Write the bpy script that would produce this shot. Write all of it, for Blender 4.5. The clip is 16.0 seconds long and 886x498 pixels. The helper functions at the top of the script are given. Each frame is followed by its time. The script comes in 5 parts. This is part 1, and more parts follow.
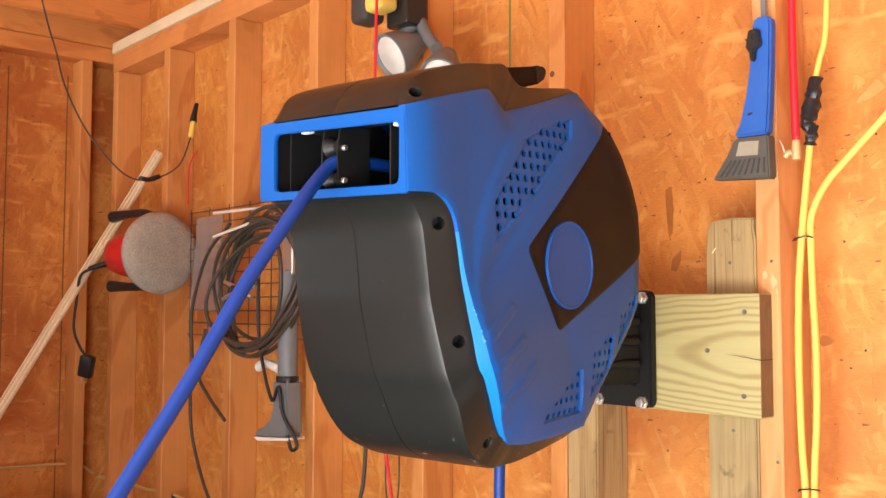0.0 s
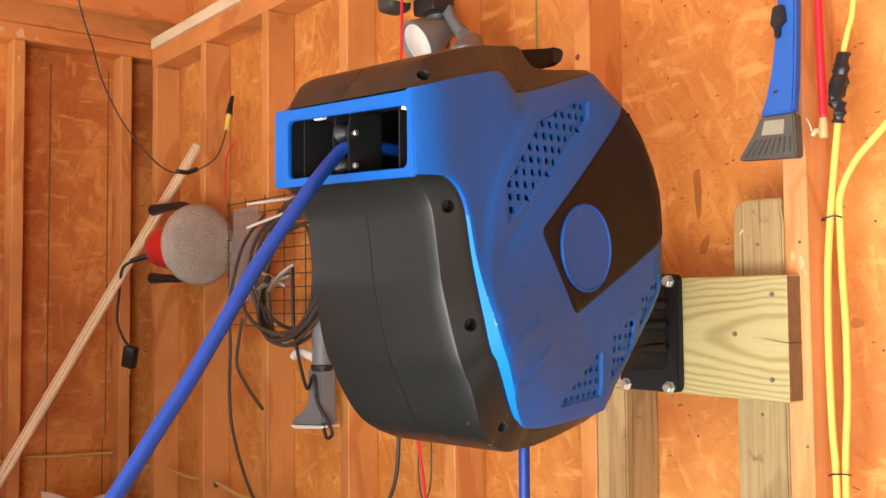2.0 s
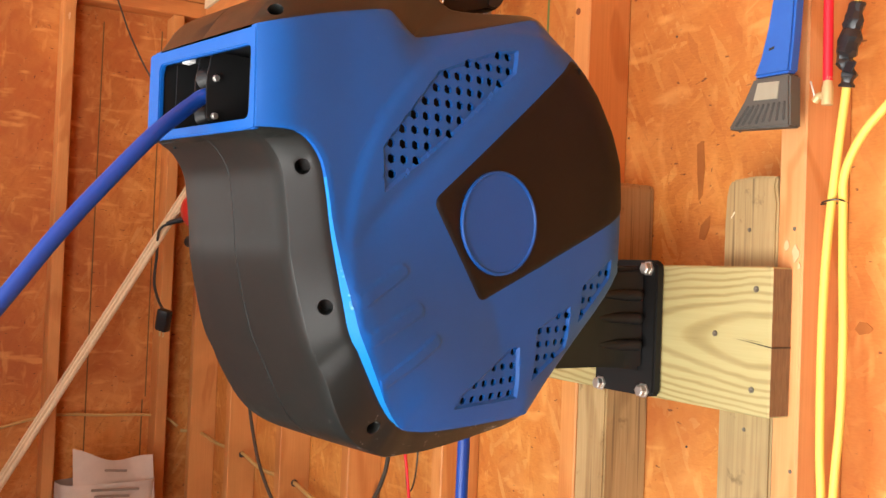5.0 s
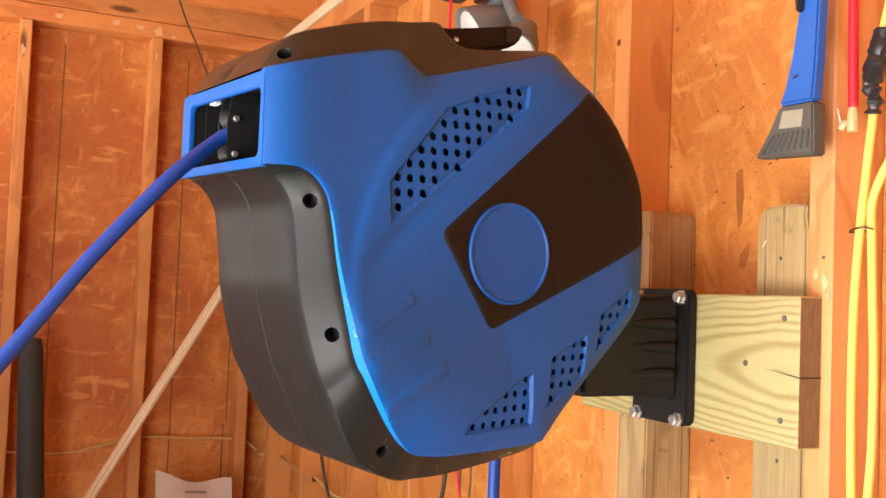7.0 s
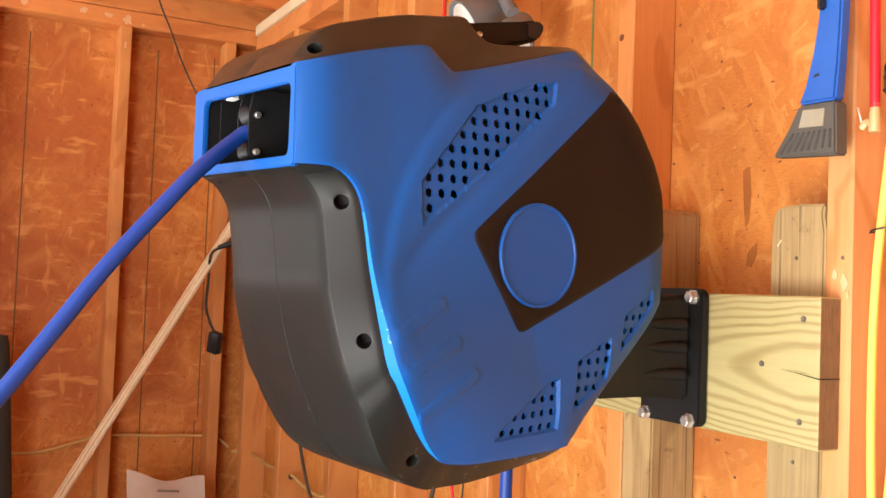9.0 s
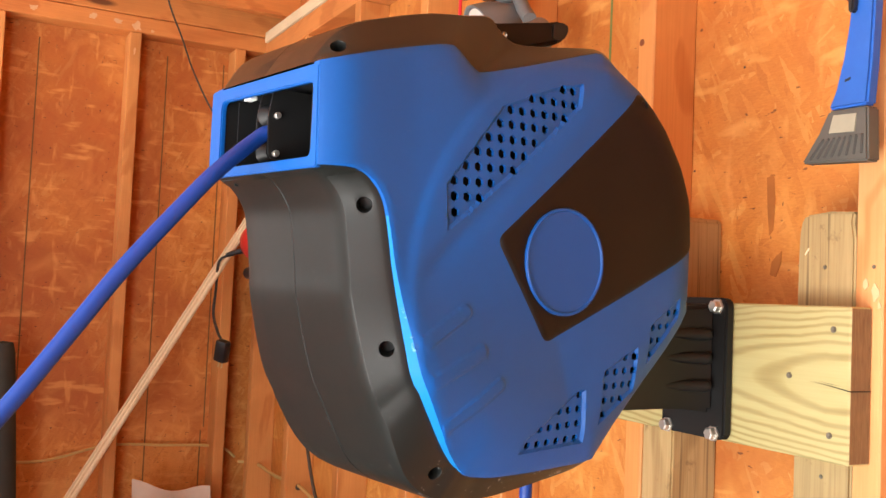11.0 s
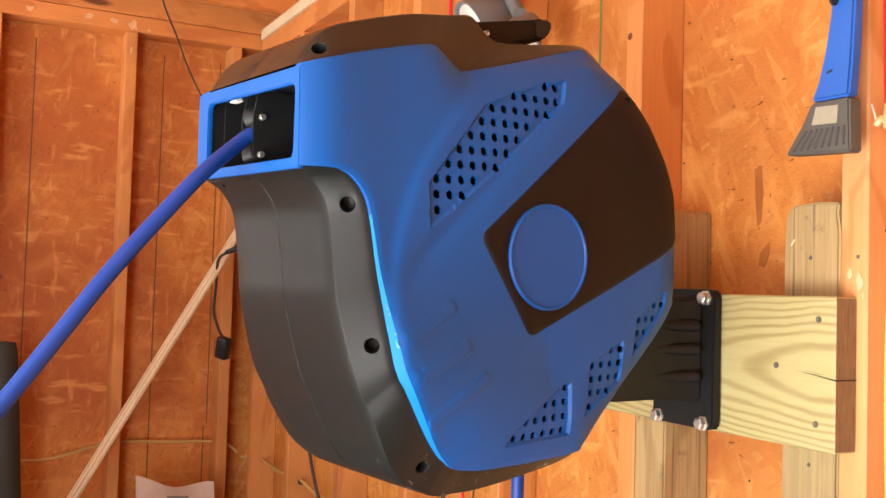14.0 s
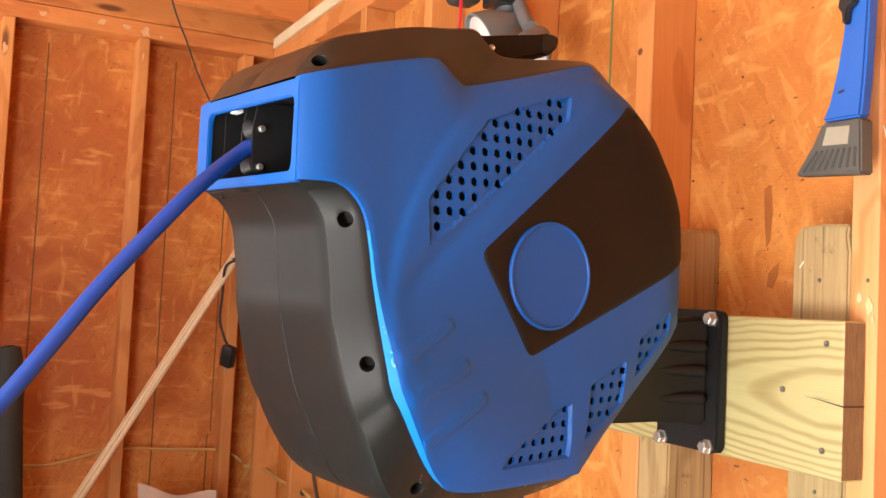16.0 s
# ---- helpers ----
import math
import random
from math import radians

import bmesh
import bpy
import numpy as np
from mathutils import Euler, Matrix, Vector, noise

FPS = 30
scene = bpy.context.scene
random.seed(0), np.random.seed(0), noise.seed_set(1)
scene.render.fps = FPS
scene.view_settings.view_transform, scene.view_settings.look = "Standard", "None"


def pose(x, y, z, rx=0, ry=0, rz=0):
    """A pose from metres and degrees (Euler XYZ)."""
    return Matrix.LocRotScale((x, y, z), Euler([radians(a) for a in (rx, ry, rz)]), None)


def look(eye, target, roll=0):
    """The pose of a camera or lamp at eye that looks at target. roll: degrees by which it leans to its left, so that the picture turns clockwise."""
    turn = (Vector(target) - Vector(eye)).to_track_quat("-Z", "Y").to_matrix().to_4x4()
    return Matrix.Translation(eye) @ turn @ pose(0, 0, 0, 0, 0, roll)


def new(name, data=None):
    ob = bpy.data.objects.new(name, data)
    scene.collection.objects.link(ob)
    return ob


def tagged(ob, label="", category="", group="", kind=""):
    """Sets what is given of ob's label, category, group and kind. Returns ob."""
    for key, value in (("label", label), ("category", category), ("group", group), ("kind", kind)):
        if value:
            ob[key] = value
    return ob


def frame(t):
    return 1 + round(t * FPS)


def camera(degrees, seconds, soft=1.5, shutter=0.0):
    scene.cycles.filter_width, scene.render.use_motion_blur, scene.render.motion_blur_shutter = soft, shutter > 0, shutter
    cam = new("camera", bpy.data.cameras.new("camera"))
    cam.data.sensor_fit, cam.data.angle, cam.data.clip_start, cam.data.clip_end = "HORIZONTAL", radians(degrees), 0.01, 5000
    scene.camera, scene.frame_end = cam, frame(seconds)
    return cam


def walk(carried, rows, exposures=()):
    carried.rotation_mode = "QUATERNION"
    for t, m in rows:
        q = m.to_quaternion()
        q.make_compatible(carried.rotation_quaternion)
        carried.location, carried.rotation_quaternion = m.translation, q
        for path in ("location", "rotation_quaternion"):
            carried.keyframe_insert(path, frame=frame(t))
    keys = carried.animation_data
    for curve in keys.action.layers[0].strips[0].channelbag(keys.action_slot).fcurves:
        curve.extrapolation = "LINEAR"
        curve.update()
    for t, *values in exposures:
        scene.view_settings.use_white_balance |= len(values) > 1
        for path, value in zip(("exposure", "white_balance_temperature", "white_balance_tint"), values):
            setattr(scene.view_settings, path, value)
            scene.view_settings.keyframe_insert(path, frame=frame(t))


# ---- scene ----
cam = camera(50.1, 16.0)

PATH = [
    (0, (0.747, -1.411, 1.48), (-0.75, -0.091, 1.603), 0.1),
    (0.5, (0.742, -1.403, 1.478), (-0.776, -0.105, 1.575), 0.4),
    (1, (0.737, -1.391, 1.478), (-0.796, -0.111, 1.576), 0.2),
    (1.5, (0.746, -1.391, 1.474), (-0.799, -0.126, 1.588), -0.1),
    (2, (0.771, -1.378, 1.472), (-0.793, -0.135, 1.576), -0.5),
    (2.5, (0.794, -1.35, 1.473), (-0.805, -0.152, 1.554), 0.4),
    (3, (0.795, -1.334, 1.479), (-0.813, -0.147, 1.553), 1.5),
    (3.5, (0.786, -1.322, 1.485), (-0.816, -0.127, 1.565), 2.3),
    (4, (0.801, -1.268, 1.483), (-0.841, -0.127, 1.561), 2.2),
    (4.2, (0.782, -1.222, 1.477), (-0.864, -0.087, 1.536), 2.0),
    (6.3, (0.806, -0.998, 1.483), (-1.007, -0.159, 1.577), 2.2),
    (6.5, (0.839, -1.001, 1.48), (-0.975, -0.166, 1.578), 1.9),
    (7, (0.854, -1.013, 1.484), (-0.951, -0.158, 1.584), 2.3),
    (7.5, (0.815, -1.034, 1.491), (-0.969, -0.135, 1.59), 2.2),
    (8, (0.808, -1.045, 1.495), (-0.949, -0.094, 1.586), 1.6),
    (8.5, (0.803, -1.065, 1.493), (-0.952, -0.11, 1.582), 1.8),
    (9, (0.793, -1.068, 1.494), (-0.969, -0.127, 1.578), 2.2),
    (9.5, (0.787, -1.072, 1.492), (-0.981, -0.141, 1.584), 1.8),
    (9.7, (0.78, -1.072, 1.495), (-0.997, -0.159, 1.587), 1.9),
    (11.8, (0.757, -1.071, 1.487), (-1.003, -0.127, 1.597), 2.8),
    (12, (0.766, -1.059, 1.503), (-1.004, -0.134, 1.604), 2.4),
    (12.5, (0.767, -1.055, 1.499), (-1.003, -0.131, 1.608), 1.8),
    (13, (0.77, -1.051, 1.498), (-1.001, -0.129, 1.604), 1.7),
    (13.5, (0.773, -1.059, 1.497), (-1.003, -0.146, 1.603), 1.9),
    (14, (0.779, -1.061, 1.494), (-0.991, -0.135, 1.584), 1.7),
    (14.5, (0.766, -1.07, 1.497), (-1.01, -0.156, 1.589), 3.2),
    (15, (0.762, -1.065, 1.488), (-1.032, -0.191, 1.614), 2.6),
    (15.5, (0.767, -1.052, 1.496), (-1.029, -0.183, 1.625), 2.5),
    (16, (0.77, -1.044, 1.502), (-1.011, -0.14, 1.612), 2.8),
]
walk(cam, [(t, look(eye, target, roll)) for t, eye, target, roll in PATH], [(0.0, -0.27), (4.2, -0.27), (6.3, -0.06), (16.0, -0.06)])

# ---- light ----
world = bpy.data.worlds.new("world")
scene.world = world
world.use_nodes = True
wn = world.node_tree
sky = wn.nodes.new("ShaderNodeTexSky")
sky.sky_type, sky.sun_disc = "NISHITA", False
sky.sun_elevation, sky.sun_rotation = radians(42), radians(200)
wn.links.new(sky.outputs[0], wn.nodes["Background"].inputs[0])
wn.nodes["Background"].inputs[1].default_value = 0.07

sun_data = bpy.data.lights.new("sun", "SUN")
sun_data.energy, sun_data.angle, sun_data.color = 2.5, radians(0.6), (1.0, 0.93, 0.82)
sun = new("sun", sun_data)
sun.matrix_world = look((3, -14, 13), (0.6, -7.5, 0))

# unseen front wall: full-height doorway, and an unglazed window added to balance the light
ROOM_Y, ROOM_X = -1.9, 3.2
DOORWAY = (-0.35, 1.95, 0.0, 2.4)
ADDED_WINDOW = (-2.5, -1.0, 1.2, 2.45)


def daylight(name, wide, deep, watts, colour, eye, target):
    data = bpy.data.lights.new(name, "AREA")
    data.shape, data.size, data.size_y, data.energy, data.color = "RECTANGLE", wide, deep, watts, colour
    ob = new(name, data)
    ob.matrix_world = look(eye, target)


# area lamps: sky in both openings, plus an added fill for unseen drive glare
for x0, x1, z0, z1, watts in ((*DOORWAY, 70), (*ADDED_WINDOW, 6)):
    mx, mz = (x0 + x1) / 2, (z0 + z1) / 2
    daylight("opening_sky", x1 - x0 - 0.1, z1 - z0 - 0.1, watts, (0.96, 0.98, 1.0), (mx, ROOM_Y + 0.02, mz), (mx, 0, mz))
daylight("drive_bounce_fill", 7.0, 5.0, 1500, (1.0, 0.96, 0.90), (0.35, ROOM_Y - 2.75, 0.03), (0.35, ROOM_Y - 2.74, 2.0))


# ---- materials ----
def material(name):
    m = bpy.data.materials.new(name)
    m.use_nodes = True
    nt = m.node_tree
    return m, nt, nt.nodes["Principled BSDF"]


def node(nt, kind, **values):
    n = nt.nodes.new(kind)
    for key, value in values.items():
        n.inputs[key.replace("_", " ")].default_value = value
    return n


def ramp(nt, fac, stops):
    n = nt.nodes.new("ShaderNodeValToRGB")
    while len(n.color_ramp.elements) < len(stops):
        n.color_ramp.elements.new(0.5)
    for e, (pos, col) in zip(n.color_ramp.elements, stops):
        e.position, e.color = pos, (*col, 1)
    nt.links.new(fac, n.inputs[0])
    return n.outputs[0]


def mix(nt, fac, a, b, mode="MIX"):
    n = nt.nodes.new("ShaderNodeMix")
    n.data_type, n.blend_type = "RGBA", mode
    for sock, v in ((n.inputs[0], fac), (n.inputs[6], a), (n.inputs[7], b)):
        if isinstance(v, (int, float)):
            sock.default_value = v
        elif isinstance(v, tuple):
            sock.default_value = (*v, 1)
        else:
            nt.links.new(v, sock)
    return n.outputs[2]


def coords(nt, scale=(1, 1, 1), turn=(0, 0, 0), shift_random=0.0):
    t = nt.nodes.new("ShaderNodeTexCoord")
    src = t.outputs["Object"]
    if shift_random:
        info = nt.nodes.new("ShaderNodeObjectInfo")
        mul = nt.nodes.new("ShaderNodeMath")
        mul.operation = "MULTIPLY"
        nt.links.new(info.outputs["Random"], mul.inputs[0])
        mul.inputs[1].default_value = shift_random
        add = nt.nodes.new("ShaderNodeVectorMath")
        add.operation = "ADD"
        nt.links.new(src, add.inputs[0])
        nt.links.new(mul.outputs[0], add.inputs[1])
        src = add.outputs[0]
    m = nt.nodes.new("ShaderNodeMapping")
    m.inputs["Scale"].default_value, m.inputs["Rotation"].default_value = scale, [radians(a) for a in turn]
    nt.links.new(src, m.inputs[0])
    return m.outputs[0]


def noise_tex(nt, vec, scale, detail=4, rough=0.55, distort=0.0):
    n = node(nt, "ShaderNodeTexNoise", Scale=scale, Detail=detail, Roughness=rough, Distortion=distort)
    nt.links.new(vec, n.inputs["Vector"])
    return n.outputs["Fac"]


def bump(nt, bsdf, height, strength, distance):
    b = node(nt, "ShaderNodeBump", Strength=strength, Distance=distance)
    nt.links.new(height, b.inputs["Height"])
    nt.links.new(b.outputs[0], bsdf.inputs["Normal"])


def osb(name, axis, wash=(1, 1, 1)):
    """Strand board in the plane across the axis: flakes in several directions, dark wax specks, stains."""
    m, nt, bsdf = material(name)
    layers = []
    for k, (turn, size) in enumerate(((4, (8, 50)), (-17, (10, 58)), (84, (12, 66)), (33, (13, 80)), (-62, (16, 95)))):
        spin = coords(nt, (1, 1, 1), (0, turn, 0) if axis == "y" else (turn, 0, 0))
        sc = nt.nodes.new("ShaderNodeMapping")
        sc.inputs["Scale"].default_value = (size[0], 1, size[1]) if axis == "y" else (1, size[0], size[1])
        sc.inputs["Location"].default_value = (k * 3.7, k * 1.3, k * 5.1)
        nt.links.new(spin, sc.inputs[0])
        vec = sc.outputs[0]
        wob = nt.nodes.new("ShaderNodeVectorMath")
        wob.operation = "ADD"
        nz = node(nt, "ShaderNodeTexNoise", Scale=1.3, Detail=2.0)
        nt.links.new(vec, nz.inputs["Vector"])
        nt.links.new(vec, wob.inputs[0])
        nt.links.new(nz.outputs["Color"], wob.inputs[1])
        v = node(nt, "ShaderNodeTexVoronoi", Scale=1.0, Randomness=1.0)
        nt.links.new(wob.outputs[0], v.inputs["Vector"])
        sep = nt.nodes.new("ShaderNodeSeparateColor")
        nt.links.new(v.outputs["Color"], sep.inputs[0])
        layers.append((sep.outputs[0], sep.outputs[1], v.outputs["Distance"]))
    tones = [(0.0, (0.42, 0.134, 0.0176)), (0.10, (0.56, 0.214, 0.0288)), (0.5, (0.66, 0.284, 0.0424)), (0.86, (0.73, 0.358, 0.064)), (0.93, (0.8, 0.471, 0.104)), (1.0, (0.88, 0.621, 0.184))]
    col = ramp(nt, layers[0][0], tones)
    for r, pick, d in layers[1:]:
        step = nt.nodes.new("ShaderNodeMath")
        step.operation = "GREATER_THAN"
        nt.links.new(pick, step.inputs[0])
        step.inputs[1].default_value = 0.56
        col = mix(nt, step.outputs[0], col, ramp(nt, r, tones))
    base = coords(nt)
    fine = noise_tex(nt, coords(nt, (14, 14, 60)), 6, 6, 0.7)
    col = mix(nt, 0.58, col, ramp(nt, fine, [(0.3, (0.5, 0.19, 0.0256)), (0.7, (0.79, 0.374, 0.0656))]))
    stain = noise_tex(nt, base, 1.7, 4, 0.6)
    col = mix(nt, ramp(nt, stain, [(0.38, (0, 0, 0)), (0.62, (0.78, 0.78, 0.78))]), col, (0.39, 0.108, 0.017))
    patch = noise_tex(nt, base, 5.5, 3, 0.6, 0.8)
    col = mix(nt, ramp(nt, patch, [(0.5, (0, 0, 0)), (0.68, (0.4, 0.4, 0.4))]), col, (0.80, 0.43, 0.105))
    # dark bark specks, lying and standing, and small pale slivers
    for scale, turn, lo, soft, most, tint in (((42, 42, 120), (10, 8, 0), 0.705, 0.03, 0.75, (0.09, 0.028, 0.010)), ((140, 140, 48), (0, -14, 0), 0.72, 0.03, 0.75, (0.10, 0.03, 0.010)), ((9, 9, 36), (12, 28, 0), 0.60, 0.12, 0.5, (0.82, 0.47, 0.118)), ((34, 34, 10), (-14, 12, 0), 0.61, 0.12, 0.45, (0.80, 0.45, 0.110))):
        specks = noise_tex(nt, coords(nt, scale, turn), 1.0, 2, 0.5)
        col = mix(nt, ramp(nt, specks, [(lo, (0, 0, 0)), (lo + soft, (most, most, most))]), col, tint)
    col = mix(nt, 1.0, col, wash, "MULTIPLY")
    nt.links.new(col, bsdf.inputs["Base Color"])
    bsdf.inputs["Roughness"].default_value = 0.6
    bump(nt, bsdf, layers[2][0], 0.35, 0.0025)
    return m


def lumber(name, light, dark, along="z", rings=70.0, knots=True, rough=0.6, spread=0.35, checks=0.0):
    """Sawn softwood with the grain along an axis, darker late wood, knots, stains; each board its own."""
    m, nt, bsdf = material(name)
    k = {"x": (0.35, 1, 1), "y": (1, 0.35, 1), "z": (1, 1, 0.35)}[along]
    fine_k = {"x": (3, 130, 130), "y": (130, 3, 130), "z": (130, 130, 3)}[along]
    vec = coords(nt, k, (0, 0, 0), 17.0)
    warp = noise_tex(nt, vec, 5.5, 3, 0.5, 0.6)
    mul = nt.nodes.new("ShaderNodeMath")
    mul.operation, mul.inputs[1].default_value = "MULTIPLY", rings / 3.0
    nt.links.new(warp, mul.inputs[0])
    sn = nt.nodes.new("ShaderNodeMath")
    sn.operation = "SINE"
    nt.links.new(mul.outputs[0], sn.inputs[0])
    fine = noise_tex(nt, coords(nt, fine_k, (0, 0, 0), 17.0), 2.0, 5, 0.6)
    col = ramp(nt, sn.outputs[0], [(0.0, light), (0.62, light), (0.98, dark)])
    col = mix(nt, spread, col, ramp(nt, fine, [(0.3, dark), (0.65, light)]))
    patch = noise_tex(nt, coords(nt, (1, 1, 1), (0, 0, 0), 17.0), 4.0, 4, 0.6)
    col = mix(nt, ramp(nt, patch, [(0.45, (0, 0, 0)), (0.75, (0.45, 0.45, 0.45))]), col, tuple(c * 0.72 for c in dark))
    if knots:
        kk = {"x": (2.2, 9, 9), "y": (9, 2.2, 9), "z": (9, 9, 2.2)}[along]
        v = node(nt, "ShaderNodeTexVoronoi", Scale=1.0, Randomness=1.0)
        nt.links.new(coords(nt, kk, (0, 0, 0), 17.0), v.inputs["Vector"])
        col = mix(nt, ramp(nt, v.outputs["Distance"], [(0.07, (1, 1, 1)), (0.13, (0, 0, 0))]), col, tuple(c * 0.35 for c in dark))
    if checks:
        ck = noise_tex(nt, coords(nt, (95, 95, 2.2), (0, 0, 0), 17.0), 1.0, 3, 0.5)
        col = mix(nt, ramp(nt, ck, [(0.60, (0, 0, 0)), (0.67, (checks, checks, checks))]), col, tuple(c * 0.45 for c in dark))
        blot = noise_tex(nt, coords(nt, (1, 1, 0.8), (0, 0, 0), 17.0), 38.0, 4, 0.6)
        col = mix(nt, ramp(nt, blot, [(0.62, (0, 0, 0)), (0.72, (checks, checks, checks))]), col, tuple(c * 0.6 for c in dark))
    info = nt.nodes.new("ShaderNodeObjectInfo")
    col = mix(nt, 1.0, col, ramp(nt, info.outputs["Random"], [(0.0, (0.86, 0.84, 0.80)), (1.0, (1, 1, 1))]), "MULTIPLY")
    nt.links.new(col, bsdf.inputs["Base Color"])
    bsdf.inputs["Roughness"].default_value = rough
    bump(nt, bsdf, fine, 0.25, 0.0012)
    return m


def plastic(name, colour, rough=0.45, grain=0.15, vary=0.25, scale=900, scuffs=0.0, metal=0.0, coat=0.0, spec=0.4, low_wear=False):
    m, nt, bsdf = material(name)
    vec = coords(nt)
    big = noise_tex(nt, vec, 14, 5, 0.6)
    col = mix(nt, ramp(nt, big, [(0.35, (0, 0, 0)), (0.75, (vary, vary, vary))]), colour, tuple(c * 0.6 for c in colour))
    if scuffs:
        lines = noise_tex(nt, coords(nt, (30, 30, 110), (20, 35, 10)), 2.0, 6, 0.7)
        col = mix(nt, ramp(nt, lines, [(0.66, (0, 0, 0)), (0.74, (scuffs, scuffs, scuffs))]), col, (0.5, 0.5, 0.48))
    if low_wear:
        # pale scrapes where the lower corner has been knocked about
        sep = nt.nodes.new("ShaderNodeSeparateXYZ")
        nt.links.new(coords(nt), sep.inputs[0])
        low = nt.nodes.new("ShaderNodeMapRange")
        low.inputs["From Min"].default_value, low.inputs["From Max"].default_value = -0.05, -0.19
        low.inputs["To Min"].default_value, low.inputs["To Max"].default_value = 0.0, 0.10
        nt.links.new(sep.outputs[2], low.inputs[0])
        nicks = noise_tex(nt, coords(nt, (60, 60, 60), (25, 40, 0)), 1.6, 7, 0.72)
        add = nt.nodes.new("ShaderNodeMath")
        nt.links.new(nicks, add.inputs[0])
        nt.links.new(low.outputs[0], add.inputs[1])
        col = mix(nt, ramp(nt, add.outputs[0], [(0.72, (0, 0, 0)), (0.78, (0.75, 0.75, 0.75))]), col, (0.36, 0.36, 0.34))
    nt.links.new(col, bsdf.inputs["Base Color"])
    rr = nt.nodes.new("ShaderNodeMapRange")
    rr.inputs["To Min"].default_value, rr.inputs["To Max"].default_value = rough - 0.07, rough + 0.1
    nt.links.new(big, rr.inputs[0])
    nt.links.new(rr.outputs[0], bsdf.inputs["Roughness"])
    bsdf.inputs["Metallic"].default_value = metal
    bsdf.inputs["Specular IOR Level"].default_value = spec
    bsdf.inputs["Coat Weight"].default_value = coat
    if grain:
        bump(nt, bsdf, noise_tex(nt, vec, scale, 2, 0.5), grain, 0.0004)
    return m


M_OSB_N = osb("strand_board_back", "y", (0.97, 0.89, 1.0))
M_OSB_W = osb("strand_board_side", "x", (1.0, 0.86, 0.95))
M_STUD = lumber("pine_stud", (0.70, 0.305, 0.088), (0.53, 0.185, 0.042))
M_STUD_PALE = lumber("pine_stud_pale", (0.70, 0.34, 0.13), (0.52, 0.21, 0.06))
M_PLATE_X = lumber("pine_plate_long", (0.66, 0.265, 0.075), (0.47, 0.152, 0.036), "x")
M_PLATE_Y = lumber("pine_plate_side", (0.70, 0.265, 0.068), (0.50, 0.152, 0.034), "y")
M_PALE_X = lumber("pale_fascia", (0.80, 0.68, 0.46), (0.66, 0.50, 0.28), "x", knots=False)
M_TREATED = lumber("weathered_treated", (0.42, 0.30, 0.135), (0.21, 0.135, 0.056), "z", 60, False, 0.75, 0.5, 0.7)
M_TREATED_BROWN = lumber("brown_treated", (0.50, 0.34, 0.155), (0.30, 0.18, 0.070), "z", 60, True, 0.75, 0.5, 0.6)
M_BLACK = plastic("black_plastic", (0.0105, 0.0115, 0.0105), 0.35, 0.2, 0.3, 900, 0.10, spec=0.42, low_wear=True)
M_BROWN_BLACK = plastic("brown_black_plastic", (0.0075, 0.0048, 0.0036), 0.55, 0.2, 0.2, spec=0.19)
M_BLUE = plastic("blue_plastic", (0.0015, 0.072, 0.305), 0.42, 0.15, 0.2, 900, 0.05, spec=0.3)
M_BLUE_BADGE = plastic("blue_badge_plastic", (0.0022, 0.066, 0.29), 0.45, 0.1, 0.1, spec=0.3)
M_HOSE = plastic("blue_hose_rubber", (0.003, 0.042, 0.26), 0.45, 0.1, 0.15)
M_CASTING = plastic("black_casting", (0.011, 0.0108, 0.0108), 0.42, 0.3, 0.3, 500, spec=0.26)
# paler panel blue: light on the front-facing edge is coloured in, with some rubbing
M_BLUE_EDGE = plastic("lit_rubbed_blue_edge", (0.005, 0.165, 0.46), 0.34, 0.2, 0.25, 300, 0.15, spec=0.6)
M_CHIP = plastic("frayed_blue_plastic", (0.10, 0.32, 0.66), 0.6, 0.2, 0.4)
M_WHITE_TAB = plastic("white_nylon", (0.62, 0.62, 0.60), 0.4, 0.1, 0.2)
M_STEEL = plastic("galvanised_steel", (0.62, 0.60, 0.55), 0.38, 0.3, 0.4, 400, 0.0, 0.9)
M_SCREW = plastic("dull_zinc", (0.20, 0.17, 0.13), 0.5, 0.3, 0.4, 400, 0.0, 0.6)
M_PLATE_DARK = plastic("dark_knot", (0.19, 0.05, 0.016), 0.6, 0.3, 0.4, 300)
M_CONCRETE = plastic("concrete", (0.06, 0.054, 0.048), 0.85, 0.6, 0.5, 120)


def end_grain():
    """Brown end of the plank: fine arcs across the thickness."""
    m, nt, bsdf = material("board_end_grain")
    arcs = noise_tex(nt, coords(nt, (1, 320, 34), (14, 0, 0)), 1.0, 4, 0.6, 0.4)
    stain = noise_tex(nt, coords(nt), 22, 3, 0.5)
    col = ramp(nt, arcs, [(0.3, (0.155, 0.085, 0.036)), (0.7, (0.25, 0.145, 0.064))])
    col = mix(nt, ramp(nt, stain, [(0.4, (0, 0, 0)), (0.7, (0.4, 0.4, 0.4))]), col, (0.15, 0.082, 0.042))
    nt.links.new(col, bsdf.inputs["Base Color"])
    bsdf.inputs["Roughness"].default_value = 0.8
    bump(nt, bsdf, arcs, 0.25, 0.0008)
    return m


